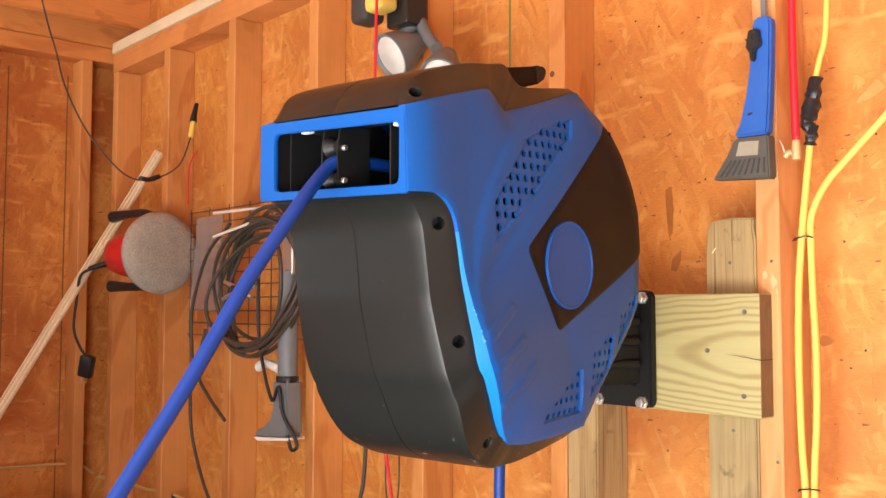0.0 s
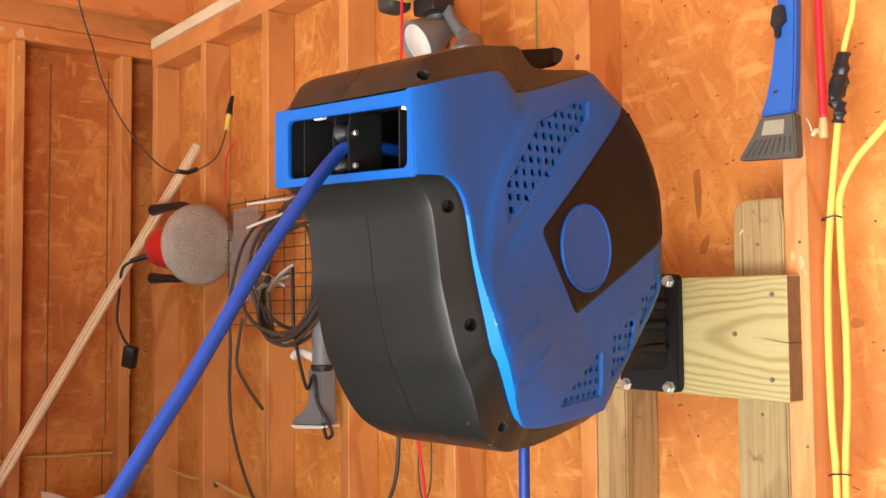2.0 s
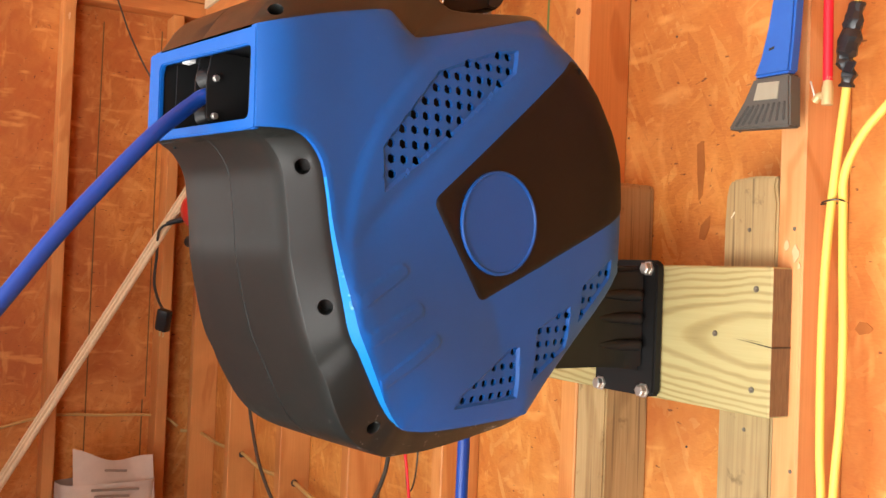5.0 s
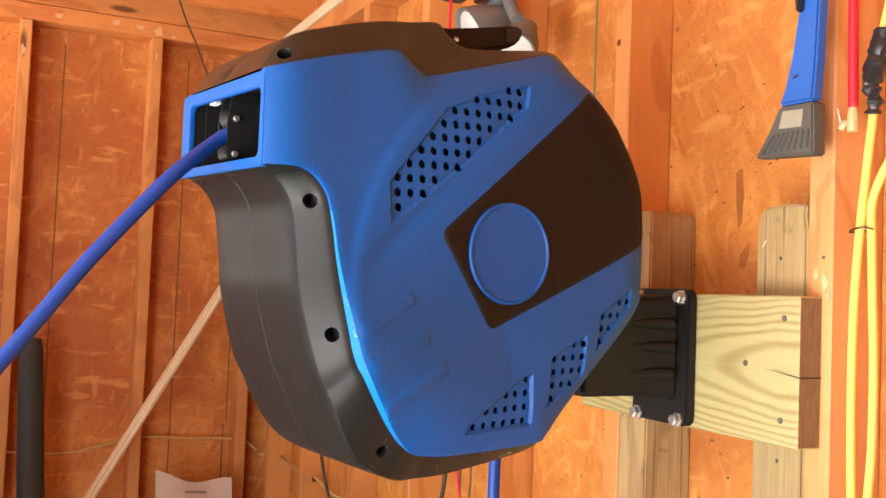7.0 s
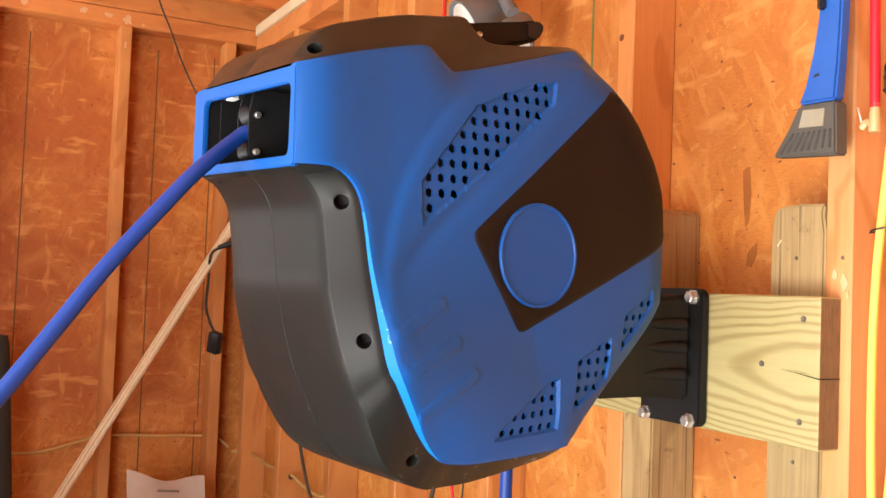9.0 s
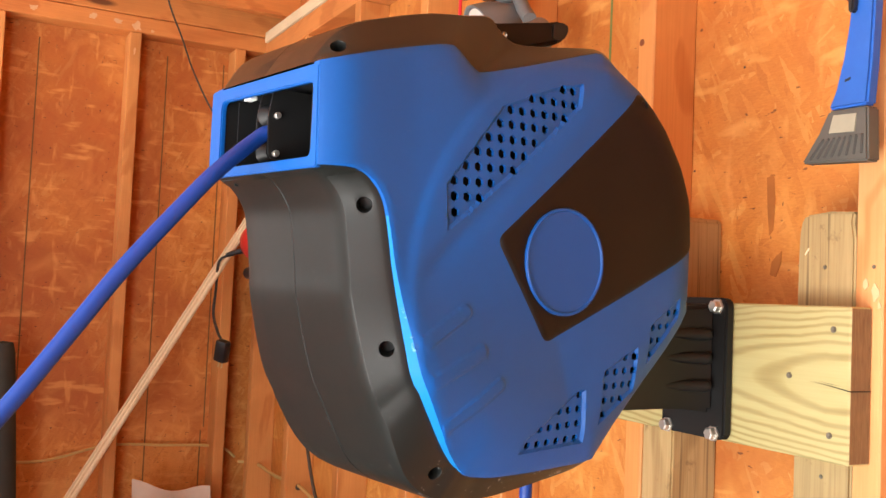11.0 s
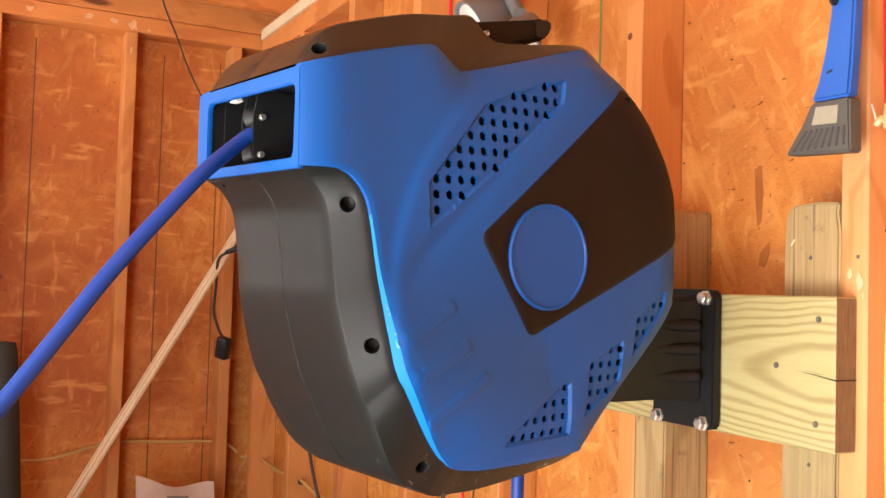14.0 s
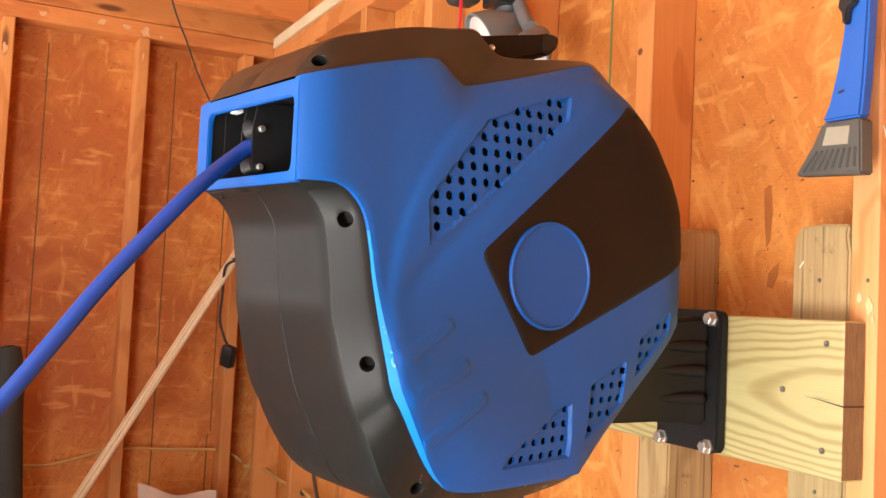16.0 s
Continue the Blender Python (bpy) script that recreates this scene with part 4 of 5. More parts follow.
for k in range(8):
    f = k / 7.0
    part("rib", slab((-0.052 + 0.073 * f, -0.1425, 1.679), (-0.032 + 0.054 * f, -0.1425, 1.702), 0.0032, 0.003, (0, -1, 0)), M_RUBBER, ice)
part("sticker", prism([(-0.024, 1.708), (0.012, 1.706), (0.014, 1.727), (-0.018, 1.729)], -0.1435, -0.1420), M_STICKER, ice, "worn pale sticker")
part("print", prism([(-0.004, 1.7665), (0.004, 1.768), (0.0045, 1.7715), (-0.0035, 1.770)], -0.1425, -0.1415), M_TAPE, ice, "dark printed mark")
part("clip", prism([(-0.001, 1.866), (0.004, 1.893), (0.020, 1.893), (0.024, 1.868), (0.014, 1.862), (0.013, 1.846), (0.006, 1.846), (0.005, 1.862)], -0.152, -0.1422, 0.002), M_TAPE, ice, "black clip")
tagged(mesh_object("hanging_strap", slab((0.002, -0.10, 1.90), (0.0, -0.10, 2.04), 0.009, 0.004, (0, -1, 0)), M_GREY_PAINT), "grey strap end hanging above the scraper", "strap")

# ---- red hose, yellow cords ----
red = thing("red_air_hose", "red rubber hose hanging with a brass end fitting", "hose", (-0.014, 0.032, 0))
part("hose", tube([(0.060, -0.125, 2.28), (0.062, -0.13, 2.1), (0.060, -0.13, 1.9), (0.0625, -0.13, 1.728)], 0.0060, 12, 6), M_RED_HOSE, red, smooth=60)
part("ferrule", lathe([(0.0, 0.0), (0.0068, 0.0), (0.0068, 0.022), (0.0058, 0.024), (0.0058, 0.034), (0.0, 0.034)], 12, pose(0.0625, -0.13, 1.699)), M_BRASS, red, "brass ferrule", smooth=40)
part("elbow", tube([(0.061, -0.13, 1.706), (0.052, -0.13, 1.712), (0.045, -0.13, 1.705)], 0.0045, 8, 4), M_BRASS, red, "brass elbow", smooth=60)
part("tag_wire", tube([(0.046, -0.13, 1.706), (0.040, -0.128, 1.722), (0.032, -0.122, 1.733)], 0.0012, 6, 4), M_WHITE, red, "thin pale tag wire")

cord = thing("extension_cord", "yellow extension cord hanging in a bundle with taped repair", "cord", (-0.026, 0.044, 0))
part("cable", tube([(0.118, -0.115, 2.25), (0.117, -0.115, 2.05), (0.113, -0.12, 1.893), (0.103, -0.12, 1.85), (0.094, -0.12, 1.81), (0.085, -0.12, 1.725), (0.077, -0.12, 1.66), (0.068, -0.12, 1.58), (0.062, -0.12, 1.50), (0.060, -0.12, 1.40), (0.062, -0.12, 1.28), (0.066, -0.12, 1.2), (0.062, -0.115, 1.0), (0.065, -0.115, 0.75)], lambda t: 0.0042 + 0.0012 * ease(t, 0.28, 0.38), 12, 6), M_YELLOW, cord, smooth=60)
part("cable", tube([(0.32, -0.11, 1.90), (0.23, -0.11, 1.79), (0.146, -0.118, 1.702), (0.108, -0.12, 1.662), (0.084, -0.118, 1.617), (0.079, -0.112, 1.57), (0.078, -0.108, 1.50), (0.081, -0.108, 1.42), (0.080, -0.108, 1.32), (0.076, -0.112, 1.21), (0.080, -0.115, 1.0), (0.075, -0.115, 0.75)], 0.0053, 12, 6), M_YELLOW, cord, smooth=60)
part("cable", tube([(0.065, -0.115, 0.75), (0.068, -0.118, 0.72), (0.073, -0.118, 0.72), (0.075, -0.115, 0.75)], 0.0053, 10, 4), M_YELLOW, cord, smooth=60)
random.seed(5)
tp = [(0.0965, -0.121, 1.822), (0.094, -0.123, 1.80), (0.0895, -0.124, 1.775), (0.084, -0.124, 1.755), (0.0885, -0.123, 1.738), (0.086, -0.121, 1.722)]
wrap = tube(tp, lambda t: 0.0082 + 0.0044 * math.sin(math.pi * min(1, t * 1.25)) ** 2 + 0.0015 * math.sin(t * 40), 10, 5)
for v in wrap.verts:
    v.co += Vector((noise.noise(v.co * 130), noise.noise(v.co * 130 + Vector((7, 0, 0))), 0)) * 0.0035
part("tape", wrap, M_TAPE, cord, "crumpled black electrical tape", smooth=30)
part("tape_end", slab((0.090, -0.132, 1.745), (0.104, -0.134, 1.741), 0.014, 0.001, (0.3, -1, 0.2)), M_TAPE, cord)
for z in (1.583, 1.213):
    part("twist_tie", tube([(0.060, -0.127, z), (0.070, -0.128, z + 0.002), (0.081, -0.124, z + 0.003), (0.083, -0.110, z), (0.072, -0.106, z), (0.062, -0.112, z), (0.058, -0.126, z - 0.002)], 0.0011, 6, 4), M_TAPE, cord)

# ---- polisher hung on the studs ----
pol = thing("polisher", "red car polisher with black grips and a grey wool bonnet", "polisher", turn=pose(-2.005, -0.150, 1.645, 0, 90, 7))
part("bonnet", lathe([(0.0, 0.050), (0.02, 0.046), (0.06, 0.049), (0.097, 0.046), (0.118, 0.036), (0.127, 0.020), (0.124, 0.004), (0.106, -0.006), (0.0, -0.006)], 48), M_FLEECE, pol, "grey-beige wool polishing bonnet", smooth=60)
part("body", lathe([(0.0, -0.235), (0.040, -0.232), (0.060, -0.215), (0.070, -0.17), (0.074, -0.11), (0.066, -0.04), (0.045, -0.006), (0.0, -0.006)], 32), M_RED, pol, "red rounded motor housing", smooth=50)
for sx, kk in ((-1, 1.0), (1, 0.78)):
    part("grip", tube([(sx * kk * 0.055, 0.02, -0.03), (sx * kk * 0.10, 0.02, -0.05), (sx * kk * 0.128, 0.01, -0.10), (sx * kk * 0.130, 0.0, -0.17), (sx * kk * 0.126, -0.005, -0.26)], lambda t: 0.017 + 0.004 * math.sin(7 * t), 12, 6), M_TAPE, pol, "black rubber grip", smooth=60)
POL_IN = pol.matrix_world.inverted()
part("strain_relief", tube([POL_IN @ Vector(p) for p in ((-2.215, -0.20, 1.62), (-2.235, -0.225, 1.615), (-2.262, -0.262, 1.60))], lambda t: 0.013 - 0.006 * t, 10, 4), M_TAPE, pol, "black cord sleeve", smooth=60)
part("cord", tube([POL_IN @ Vector(p) for p in ((-2.26, -0.258, 1.60), (-2.285, -0.28, 1.575), (-2.34, -0.27, 1.49), (-2.355, -0.27, 1.41), (-2.325, -0.262, 1.355), (-2.295, -0.255, 1.328))], 0.0045, 8, 6), M_RUBBER, pol, "black power cord", smooth=60)
plug = part("plug", box(-0.022, 0.022, -0.016, 0.016, -0.042, 0.03, 0.007, 2), M_TAPE, pol, "black moulded plug", smooth=40)
plug.matrix_basis = POL_IN @ pose(-2.28, -0.253, 1.297, 8, 14, 35)
for d in (-0.007, 0.007):
    part("prong", box(d - 0.001, d + 0.001, -0.0035, 0.0035, -0.062, -0.042), M_BRASS, plug)

# ---- leaning trim stick ----
st_a, st_b = Vector((-2.255, -0.035, 2.0)), Vector((-2.50, -1.12, 0.0))
stick = thing("trim_stick", "long pale fluted wooden trim stick leaning in the corner", "wood strip")
face_dir = (0.85, -0.45, 0.25)
part("stick", slab(st_a, st_b, 0.032, 0.010, face_dir, 0.002), M_STICK, stick)
sd = (st_b - st_a).normalized()
acr = sd.cross(Vector(face_dir)).normalized()
out = acr.cross(sd).normalized()
if out.dot(Vector(face_dir)) < 0:
    out.negate()
for k in (-1, 0, 1):
    o = acr * (0.0105 * k) + out * 0.0062
    part("bead", slab(st_a + o, st_b + o, 0.0055, 0.004, face_dir, 0.0015), M_STICK, stick)

# ---- coiled hose, rack and tools on the back wall ----
coilt = thing("coiled_cable", "dark grey cable coil hung on a stud", "cable coil", (0.05, 0, 0))
random.seed(11)
for k in range(9):
    rx, rz, cx, cz, dy = 0.205 + random.uniform(-0.035, 0.03), 0.165 + random.uniform(-0.022, 0.02), -1.44 + random.uniform(-0.02, 0.02), 1.535 + random.uniform(-0.012, 0.012), random.uniform(-0.045, 0.02)
    pts = []
    for i in range(25):
        a = 2 * math.pi * i / 24
        pts.append((cx + rx * math.cos(a) + 0.05 * math.sin(a), -0.155 + dy + 0.02 * math.sin(2 * a + k), cz + rz * math.sin(a) * (1 + 0.04 * math.sin(k))))
    part("loop", tube(pts, 0.0052, 8, 3), M_CABLE if k % 3 else M_WIRE_DARK, coilt, smooth=60)
part("tail", tube([(-1.55, -0.18, 1.70), (-1.68, -0.18, 1.62), (-1.76, -0.18, 1.47), (-1.775, -0.17, 1.34), (-1.80, -0.16, 1.20), (-1.79, -0.15, 1.08), (-1.66, -0.16, 0.94), (-1.5, -0.15, 0.84), (-1.3, -0.13, 0.84), (-1.15, -0.12, 0.93), (-1.06, -0.11, 1.05), (-1.04, -0.11, 1.2)], 0.0048, 8, 6), M_CABLE, coilt, smooth=60)
part("tail", tube([(-1.70, -0.17, 1.42), (-1.735, -0.17, 1.30), (-1.69, -0.165, 1.24), (-1.60, -0.16, 1.178)], 0.0048, 8, 6), M_CABLE, coilt, smooth=60)

rack = thing("wire_rack", "dark wire grid rack with pale hooks on the studs", "rack", (0.045, 0, 0))
for k in range(11):
    part("wire", tube([(-1.93, -0.105, 1.40 + 0.036 * k), (-1.65, -0.108, 1.398 + 0.036 * k), (-1.30, -0.105, 1.40 + 0.036 * k)], 0.0016, 5, 2), M_WIRE_DARK, rack)
for k in range(6):
    part("wire", tube([(-1.925 + 0.115 * k, -0.102, 1.39), (-1.925 + 0.115 * k, -0.102, 1.77)], 0.0016, 5, 2), M_WIRE_DARK, rack)
for x, z0, z1 in ((-1.44, 1.745, 1.715), (-1.44, 1.725, 1.655)):
    part("hook", tube([(x, -0.10, z0), (x - 0.01, -0.19, (z0 + z1) / 2), (x - 0.02, -0.275, z1)], 0.0036, 8, 4), M_WHITE, rack, "pale coated hook", smooth=60)
film = bmesh.new()
g = [[film.verts.new((-1.852 + 0.16 * i / 6 + 0.035 * j / 9, -0.116 - 0.008 * noise.noise(Vector((i * 0.6, j * 0.5, 3))), 1.47 + 0.27 * j / 9)) for i in range(7)] for j in range(10)]
for j in range(9):
    for i in range(6):
        film.faces.new((g[j][i], g[j][i + 1], g[j + 1][i + 1], g[j + 1][i]))
fe = bmesh.ops.extrude_face_region(film, geom=film.faces[:])
bmesh.ops.translate(film, vec=(0, 0.002, 0), verts=[v for v in fe["geom"] if isinstance(v, bmesh.types.BMVert)])
tagged(mesh_object("plastic_pouch", film, M_FILM, None, 60), "crumpled clear plastic pouch hanging in the rack", "pouch")

shear = thing("hand_shears", "small steel shears hanging in front of the rack", "shears")
for a, b in (((-1.46, -0.22, 1.50), (-1.33, -0.20, 1.53)), ((-1.46, -0.215, 1.545), (-1.35, -0.20, 1.505)), ((-1.40, -0.22, 1.495), (-1.31, -0.20, 1.56))):
    part("arm", tube([a, ((Vector(a) + Vector(b)) / 2 + Vector((0, -0.006, 0.004))), b], lambda t: 0.0065 - 0.003 * abs(t - 0.5), 8, 4), M_STEEL, shear, smooth=60)
part("pivot", lathe([(0.0, 0.0), (0.011, 0.0), (0.011, 0.008), (0.0, 0.011)], 14, pose(-1.40, -0.22, 1.524, 90)), M_TAPE, shear)

tool = thing("grey_tool", "grey steel tool with a flared foot hung by a cord", "tool", (0.03, 0, 0))
part("shaft", lathe([(0.0, 1.30), (0.024, 1.30), (0.0255, 1.36), (0.0255, 1.50), (0.022, 1.57), (0.0, 1.575)], 18, pose(-1.312, -0.135, -0.0)), M_GREY_PAINT, tool, smooth=50)
part("collar", lathe([(0.0265, 0.0), (0.0285, 0.003), (0.0285, 0.012), (0.0265, 0.015)], 18, pose(-1.313, -0.135, 1.295)), M_TAPE, tool)
foot = [(-1.346, 1.30), (-1.282, 1.30), (-1.278, 1.20), (-1.272, 1.166), (-1.30, 1.158), (-1.40, 1.150), (-1.432, 1.152), (-1.425, 1.168), (-1.39, 1.180), (-1.356, 1.205), (-1.346, 1.23)]
part("foot", prism(foot, -0.158, -0.112, 0.006), M_GREY_PAINT, tool, smooth=40)
part("sole", prism([(-1.43, 1.150), (-1.272, 1.163), (-1.272, 1.157), (-1.41, 1.143)], -0.160, -0.110), M_WHITE, tool, "worn pale sole edge")
part("hanger_plate", box(-1.335, -1.287, -0.142, -0.130, 1.56, 1.70, 0.003), M_STEEL, tool, "drilled steel plate")
part("side_lug", tube([(-1.34, -0.14, 1.325), (-1.40, -0.145, 1.338), (-1.435, -0.145, 1.325)], 0.012, 8, 4), M_WHITE, tool, smooth=60)
part("cord", tube([(-1.40, -0.17, 1.56), (-1.395, -0.17, 1.42), (-1.37, -0.17, 1.33), (-1.33, -0.168, 1.25), (-1.30, -0.168, 1.285), (-1.285, -0.165, 1.22), (-1.262, -0.15, 1.175), (-1.25, -0.145, 1.145), (-1.268, -0.15, 1.135), (-1.278, -0.155, 1.17)], 0.0045, 8, 5), M_TAPE, tool, smooth=60)

# ---- twin flood light near the top ----
fl = thing("twin_flood_light", "grey twin flood light with milky lenses on a stud", "flood light")


def head(c, d, s):
    m = Matrix.Translation(c) @ Vector(d).normalized().to_track_quat("Z", "Y").to_matrix().to_4x4() @ Matrix.Scale(s, 4)
    bell = part("lamp_head", lathe([(0.0, -0.085), (0.022, -0.083), (0.030, -0.06), (0.046, -0.03), (0.052, 0.0), (0.054, 0.012), (0.050, 0.012), (0.046, 0.006)], 28, m), M_GREY_PAINT, fl, "grey metal lamp head", smooth=50)
    part("lens", lathe([(0.0, 0.016), (0.02, 0.0145), (0.04, 0.009), (0.0475, 0.004), (0.0475, 0.0)], 28, m), M_LENS, bell, "milky glass lens", smooth=50)


head((-0.828, -0.165, 2.02), (-0.12, -0.85, -0.50), 0.98)
head((-0.700, -0.140, 1.962), (0.30, -0.55, -0.75), 0.80)
part("arm", tube([(-0.86, -0.12, 2.07), (-0.83, -0.11, 2.10), (-0.84, -0.10, 2.16)], 0.016, 10, 4), M_GREY_PAINT, fl, smooth=60)
part("arm", tube([(-0.75, -0.11, 2.03), (-0.79, -0.105, 2.07), (-0.83, -0.10, 2.13)], 0.014, 10, 4), M_GREY_PAINT, fl, smooth=60)
part("junction_box", box(-0.875, -0.80, -0.15, -0.0895, 2.09, 2.22, 0.006, 2), M_TAPE, fl, "black junction box")
drv = thing("yellow_black_tool", "black and yellow power tool hanging above the lamp", "power tool")
part("grip", box(-0.945, -0.885, -0.20, -0.14, 2.105, 2.24, 0.014, 3), M_RUBBER, drv, "dark grey grip", smooth=40)
part("housing", box(-0.885, -0.825, -0.205, -0.152, 2.118, 2.24, 0.012, 3), M_YELLOW, drv, "yellow housing", smooth=40)
tagged(mesh_object("red_cable", tube([(-0.798, -0.23, 2.33), (-0.797, -0.235, 2.1), (-0.802, -0.235, 1.95), (-0.83, -0.225, 1.75), (-0.86, -0.20, 1.4), (-0.85, -0.15, 1.1), (-0.845, -0.12, 0.8)], 0.0032, 8, 6), M_RED_HOSE, None, 60), "thin red cable hanging past the flood light", "cable")
tagged(mesh_object("bare_wire_loop", tube([(-0.90, -0.12, 1.20), (-0.905, -0.12, 1.10), (-0.885, -0.125, 1.04), (-0.862, -0.125, 1.055), (-0.858, -0.12, 1.12), (-0.862, -0.12, 1.25)], 0.0018, 6, 6), M_WIRE_DARK, None, 60), "thin dark wire loop hanging beside a stud", "wire")

# ---- hanging cable with yellow plug ----
hc = thing("hanging_cable", "thin dark cable slung from roof to wall plug", "cable")
part("cable", tube([(-1.60, -0.70, 2.45), (-1.717, -0.60, 2.238), (-1.80, -0.54, 2.16), (-1.89, -0.48, 2.085), (-1.93, -0.40, 1.975), (-1.915, -0.30, 1.866), (-1.955, -0.20, 1.862), (-1.936, -0.12, 1.909), (-1.93, -0.085, 2.00)], 0.0024, 8, 6), M_WIRE_DARK, hc, smooth=60)
part("bulge", tube([(-1.935, -0.24, 1.86), (-1.96, -0.20, 1.862), (-1.955, -0.17, 1.875)], 0.0075, 8, 4), M_TAPE, hc)
part("connector", tube([(-1.930, -0.085, 2.0), (-1.935, -0.075, 2.05)], 0.008, 10, 2), M_YELLOW, hc, "yellow connector sleeve")
part("boot", tube([(-1.935, -0.075, 2.05), (-1.938, -0.07, 2.075), (-1.942, -0.06, 2.11)], lambda t: 0.012 - 0.006 * t, 10, 3), M_TAPE, hc, "black boot")
tagged(mesh_object("red_pigtail", tube([(-1.95, -0.05, 1.965), (-2.0, -0.05, 1.93), (-2.012, -0.05, 1.87), (-2.01, -0.05, 1.80)], 0.0022, 8, 5), M_RED_HOSE, None, 60), "short red wire pigtail hanging at a stud", "wire")

# ---- cables through the studs ----
tagged(mesh_object("tan_cable", tube([(-2.56, -0.10, 0.885), (-2.50, -0.05, 0.885), (-2.3, -0.045, 0.878), (-2.10, -0.045, 0.892), (-1.9, -0.045, 0.874), (-1.68, -0.045, 0.888), (-1.48, -0.045, 0.868), (-1.26, -0.045, 0.884), (-1.05, -0.045, 0.868), (-0.84, -0.045, 0.88)], 0.0055, 8, 6), M_CORD_TAN, None, 60), "tan cable threaded through the back wall studs", "cable")
tagged(mesh_object("tan_cable", tube([(-2.60, -1.6, 0.93), (-2.60, -1.25, 0.90), (-2.60, -0.96, 0.915), (-2.60, -0.75, 0.905), (-2.60, -0.54, 0.95), (-2.60, -0.36, 0.945), (-2.60, -0.17, 0.935), (-2.57, -0.11, 0.90)], 0.0048, 8, 6), M_CORD_TAN, None, 60), "tan cable threaded through the side wall studs", "cable")
for x in (-2.1, -1.675, -1.254):
    part("cable_hole", lathe([(0.0, 0.0), (0.010, 0.0), (0.010, 0.0015), (0.0, 0.0015)], 14, pose(x + 0.0215, -0.045, 0.886, 0, 90)), M_WIRE_DARK, wall_n, "drilled cable hole")

# ---- paper sack and dark post ----
random.seed(3)
sack = thing("paper_sack", "open kraft paper sack with faded print on its flap", "paper sack", (0.0, 0.035, 0.0))
sb = bmesh.new()
rows = []
for j in range(14):
    z = 0.76 * j / 13
    ring = []
    for i in range(28):
        a = 2 * math.pi * i / 28
        sx, sy = math.copysign(abs(math.cos(a)) ** 0.5, math.cos(a)), math.copysign(abs(math.sin(a)) ** 0.5, math.sin(a))
        p = Vector((-2.44 + 0.085 * sx * (1 - 0.25 * (j / 13) ** 3), -0.405 + 0.155 * sy, z))
        p += Vector((noise.noise(p * 9), noise.noise(p * 9 + Vector((5, 0, 0))), 0)) * 0.018
        ring.append(sb.verts.new(p))
    rows.append(ring)
for a, b in zip(rows, rows[1:]):
    for i in range(28):
        sb.faces.new((a[i], a[(i + 1) % 28], b[(i + 1) % 28], b[i]))
sb.faces.new(rows[0])
part("bag", sb, M_PAPER, sack, smooth=50)
flap = bmesh.new()
fg = [[flap.verts.new((-2.36 - 0.012 * j + 0.012 * math.sin(i * 0.6), -0.52 + 0.255 * i / 10, 0.655 + 0.165 * j / 5 + 0.035 * (1 - i / 10) * (j / 5) + 0.014 * math.cos(i * 0.62) * (j / 5))) for i in range(11)] for j in range(6)]
for j in range(5):
    for i in range(10):
        flap.faces.new((fg[j][i], fg[j][i + 1], fg[j + 1][i + 1], fg[j + 1][i]))
fe = bmesh.ops.extrude_face_region(flap, geom=flap.faces[:])
bmesh.ops.translate(flap, vec=(-0.003, 0, 0), verts=[v for v in fe["geom"] if isinstance(v, bmesh.types.BMVert)])
part("flap", flap, M_PAPER, sack, "standing paper flap", smooth=50)
for y0, y1, z in ((-0.43, -0.36, 0.805), (-0.47, -0.32, 0.745), (-0.46, -0.35, 0.725)):
    part("print", slab((-2.352 - 0.1 * (z - 0.655), y0, z), (-2.352 - 0.1 * (z - 0.655), y1, z - 0.006), 0.008, 0.002, (1, 0, 0.1)), M_PRINT, sack)

post = lathe([(0.0, 0.0), (0.044, 0.0), (0.043, 0.5), (0.040, 1.0), (0.036, 1.26), (0.030, 1.292), (0.0, 1.298)], 14)
for v in post.verts:
    v.co += Vector((noise.noise(v.co * 6), noise.noise(v.co * 6 + Vector((3, 0, 0))), 0)) * 0.006
tagged(mesh_object("dark_post", post, M_POST, None, 50), "dark weathered post leaning on the side wall", "post").matrix_world = Matrix.Translation((-2.40, -0.82, 0.0)) @ Matrix(((1, 0, -0.03, 0), (0, 1, -0.11, 0), (0, 0, 1, 0), (0, 0, 0, 1)))

# ---- marks, nails and smears on the walls ----
for y, z0, z1 in ((-0.412, 0.3, 2.3), (-0.212, 1.0, 2.3), (-0.222, 0.3, 0.99), (-0.83, 0.3, 2.3)):
    part("chalk_line", box(WEST_X - 0.001, WEST_X + 0.0012, y - 0.0022, y + 0.0022, z0, z1), M_DARK_MARK, wall_w)
part("chalk_line", box(-0.6425, -0.6375, -0.0012, 0.001, 1.5, 2.25), M_GREEN_MARK, wall_n)
random.seed(21)
for k in range(46):
    x, z = random.uniform(-1.25, 0.45), random.uniform(1.15, 2.3)
    part("nail_head", lathe([(0.0, 0.0012), (0.0016, 0.001), (0.0021, 0.0), (0.0, 0.0)], 7, pose(x, 0.0, z, 90)), M_WIRE_DARK, wall_n)
for x, z in ((0.0, 1.551), (-0.071, 1.551), (-0.004, 1.47), (0.003, 2.05), (0.004, 1.25), (-0.07, 1.29)):
    part("nail_head", lathe([(0.0, 0.0012), (0.0024, 0.001), (0.0029, 0.0), (0.0, 0.0)], 8, pose(x, -0.0888, z, 90)), M_SCREW, wall_n)


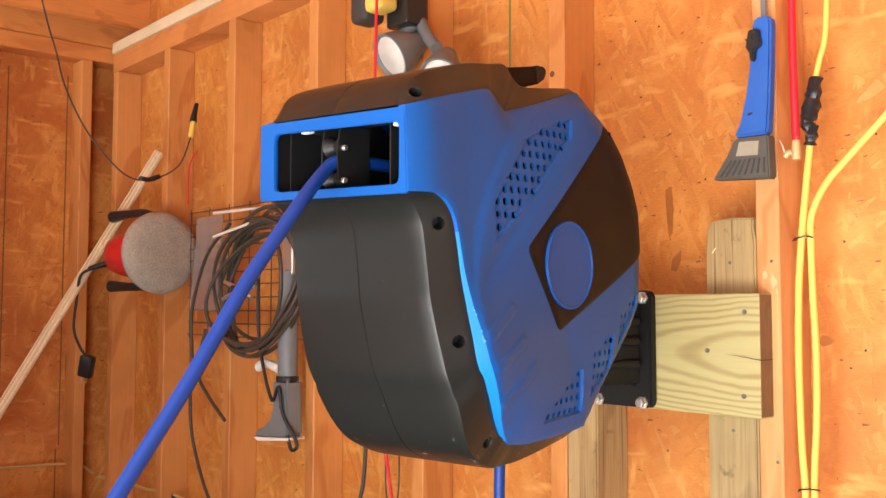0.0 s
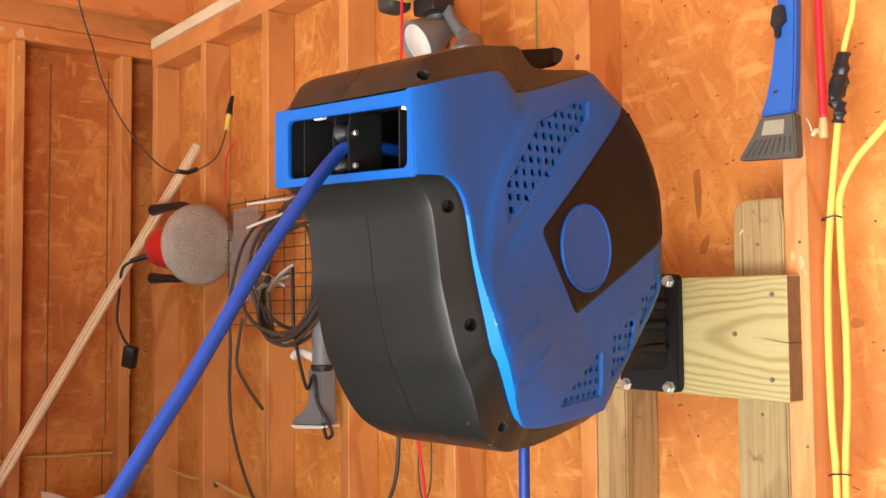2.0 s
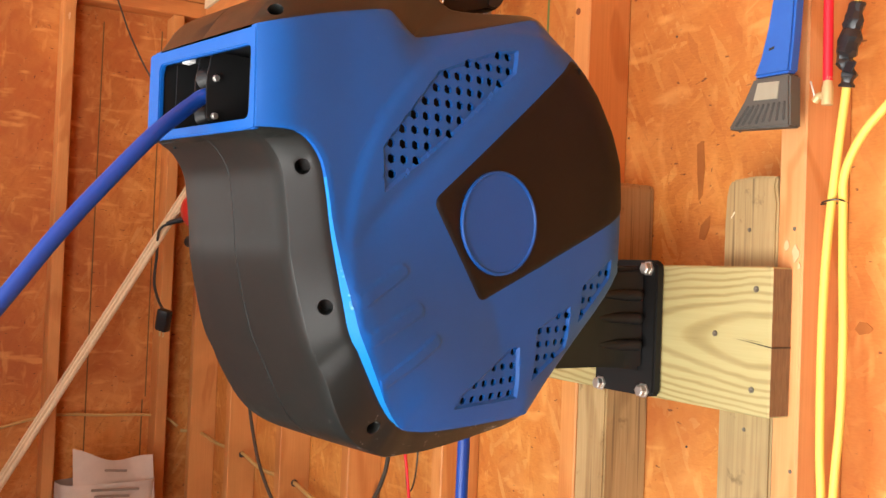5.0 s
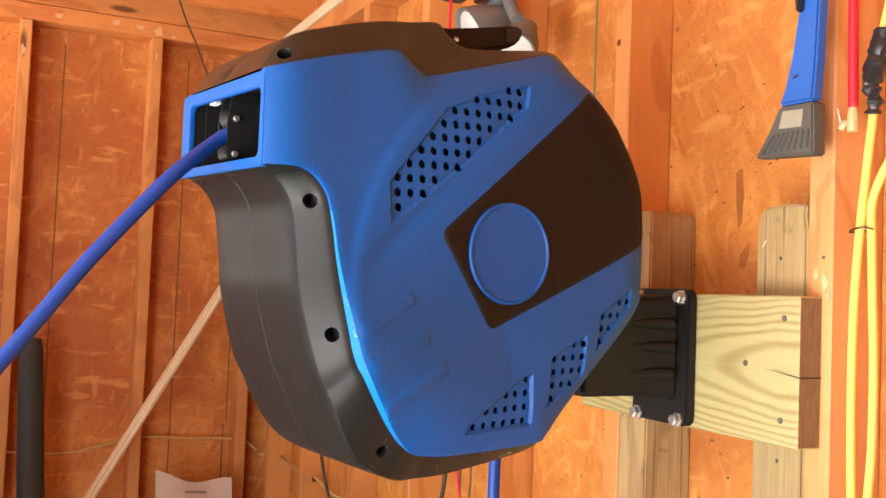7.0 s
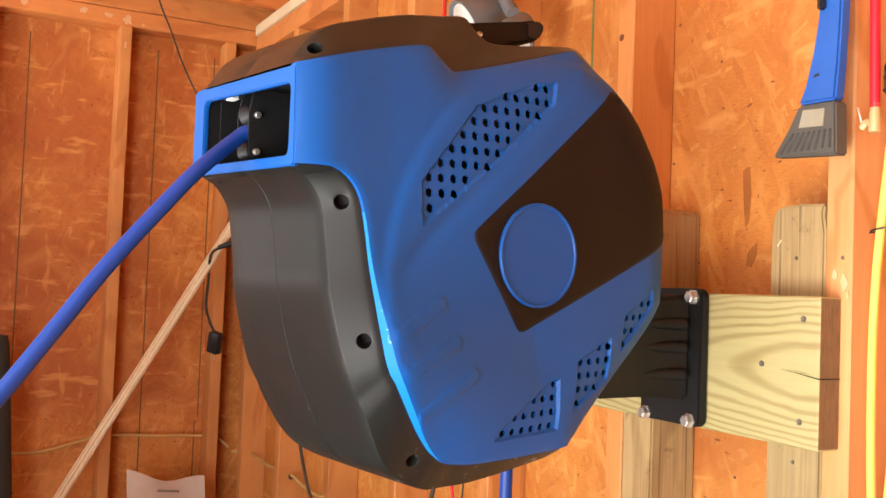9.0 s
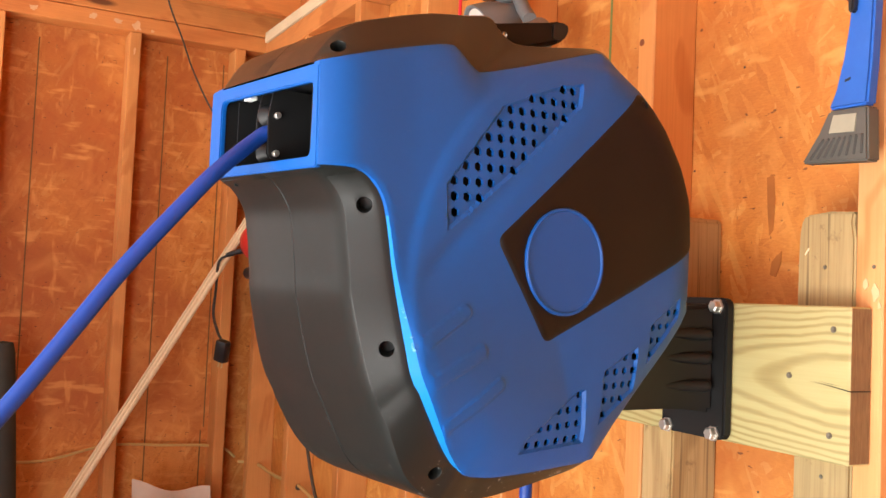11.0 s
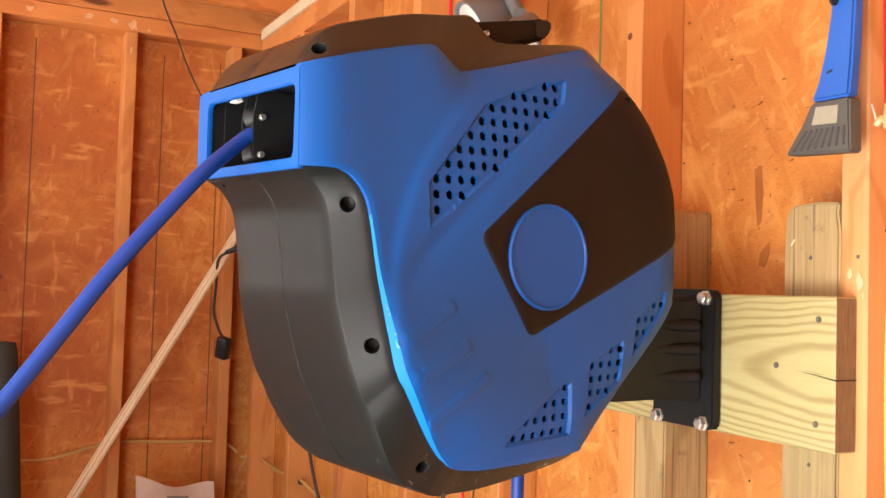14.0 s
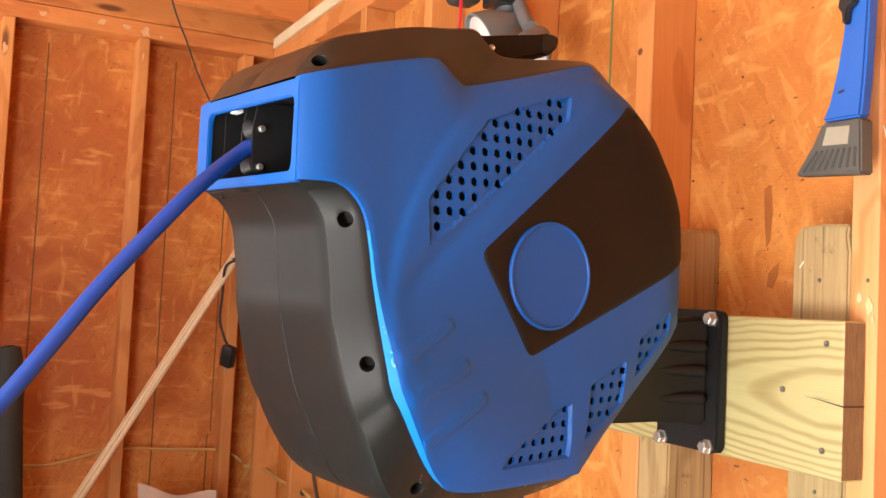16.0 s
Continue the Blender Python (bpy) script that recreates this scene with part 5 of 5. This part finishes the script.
def smear(cy, cz, ry, rz, seed, x=-2.5398, parent=wall_w):
    bm = bmesh.new()
    rim = []
    for i in range(22):
        a = 2 * math.pi * i / 22
        k = 0.7 + 0.6 * noise.noise(Vector((math.cos(a) * 1.6, math.sin(a) * 1.6, seed)))
        rim.append(bm.verts.new((x, cy + ry * k * math.cos(a), cz + rz * k * math.sin(a))))
    f = bm.faces.new(rim)
    e = bmesh.ops.extrude_face_region(bm, geom=[f])
    bmesh.ops.translate(bm, vec=(0.0016, 0, 0), verts=[v for v in e["geom"] if isinstance(v, bmesh.types.BMVert)])
    part("filler_smear", bm, M_SMEAR, parent, "dried white filler smear")


for k, (cy, cz, ry, rz) in enumerate(((-0.535, 2.366, 0.022, 0.018), (-0.60, 2.372, 0.02, 0.010), (-0.68, 2.376, 0.02, 0.014), (-0.485, 2.356, 0.009, 0.006), (-0.86, 2.372, 0.016, 0.012), (-0.965, 2.24, 0.010, 0.02), (-0.54, 2.28, 0.006, 0.016))):
    smear(cy, cz, ry, rz, k * 1.7)
sm = bmesh.new()
for k, (cx, cz, rx, rz) in enumerate(((0.004, 1.520, 0.007, 0.014), (-0.010, 1.530, 0.005, 0.009), (0.009, 1.505, 0.003, 0.006))):
    rim = [sm.verts.new((cx + rx * (0.75 + 0.6 * noise.noise(Vector((math.cos(a), math.sin(a), k * 3.1)))) * math.cos(a), -0.0905, cz + rz * (0.75 + 0.6 * noise.noise(Vector((math.cos(a), math.sin(a), k * 3.1 + 9)))) * math.sin(a))) for a in [2 * math.pi * i / 18 for i in range(18)]]
    sm.faces.new(rim)
se = bmesh.ops.extrude_face_region(sm, geom=sm.faces[:])
bmesh.ops.translate(sm, vec=(0, 0.003, 0), verts=[v for v in se["geom"] if isinstance(v, bmesh.types.BMVert)])
part("filler_smear", sm, M_SMEAR, wall_n, "dried pale filler smear")
part("knot", lathe([(0.0, 0.0008), (0.0045, 0.0008), (0.0062, 0.0), (0.0, 0.0)], 14, pose(-0.4417, -0.0889, 1.92, 90)), M_PLATE_DARK, wall_n, "dark round knot")
part("bent_nail", tube([(-0.542, -0.001, 1.921), (-0.536, -0.010, 1.917), (-0.516, -0.014, 1.904)], 0.0014, 6, 3), M_WIRE_DARK, wall_n, "bent rusty nail")
# irregular reddish patches, thin plates on the back wall
M_RED_PATCH = plastic("red_board_patch", (0.46, 0.165, 0.032), 0.6, 0.4, 0.8, 200)
for flake in ([(-0.253, 1.690), (-0.240, 1.694), (-0.236, 1.655), (-0.239, 1.612), (-0.246, 1.604), (-0.250, 1.640)], [(-0.243, 1.546), (-0.232, 1.543), (-0.223, 1.562), (-0.222, 1.580), (-0.231, 1.574), (-0.240, 1.565)], [(0.026, 1.428), (0.033, 1.421), (0.046, 1.424), (0.052, 1.430), (0.043, 1.437), (0.033, 1.438)]):
    part("red_patch", prism(flake, -0.0010, 0.0006), M_RED_PATCH, wall_n, "reddish patch on the board")
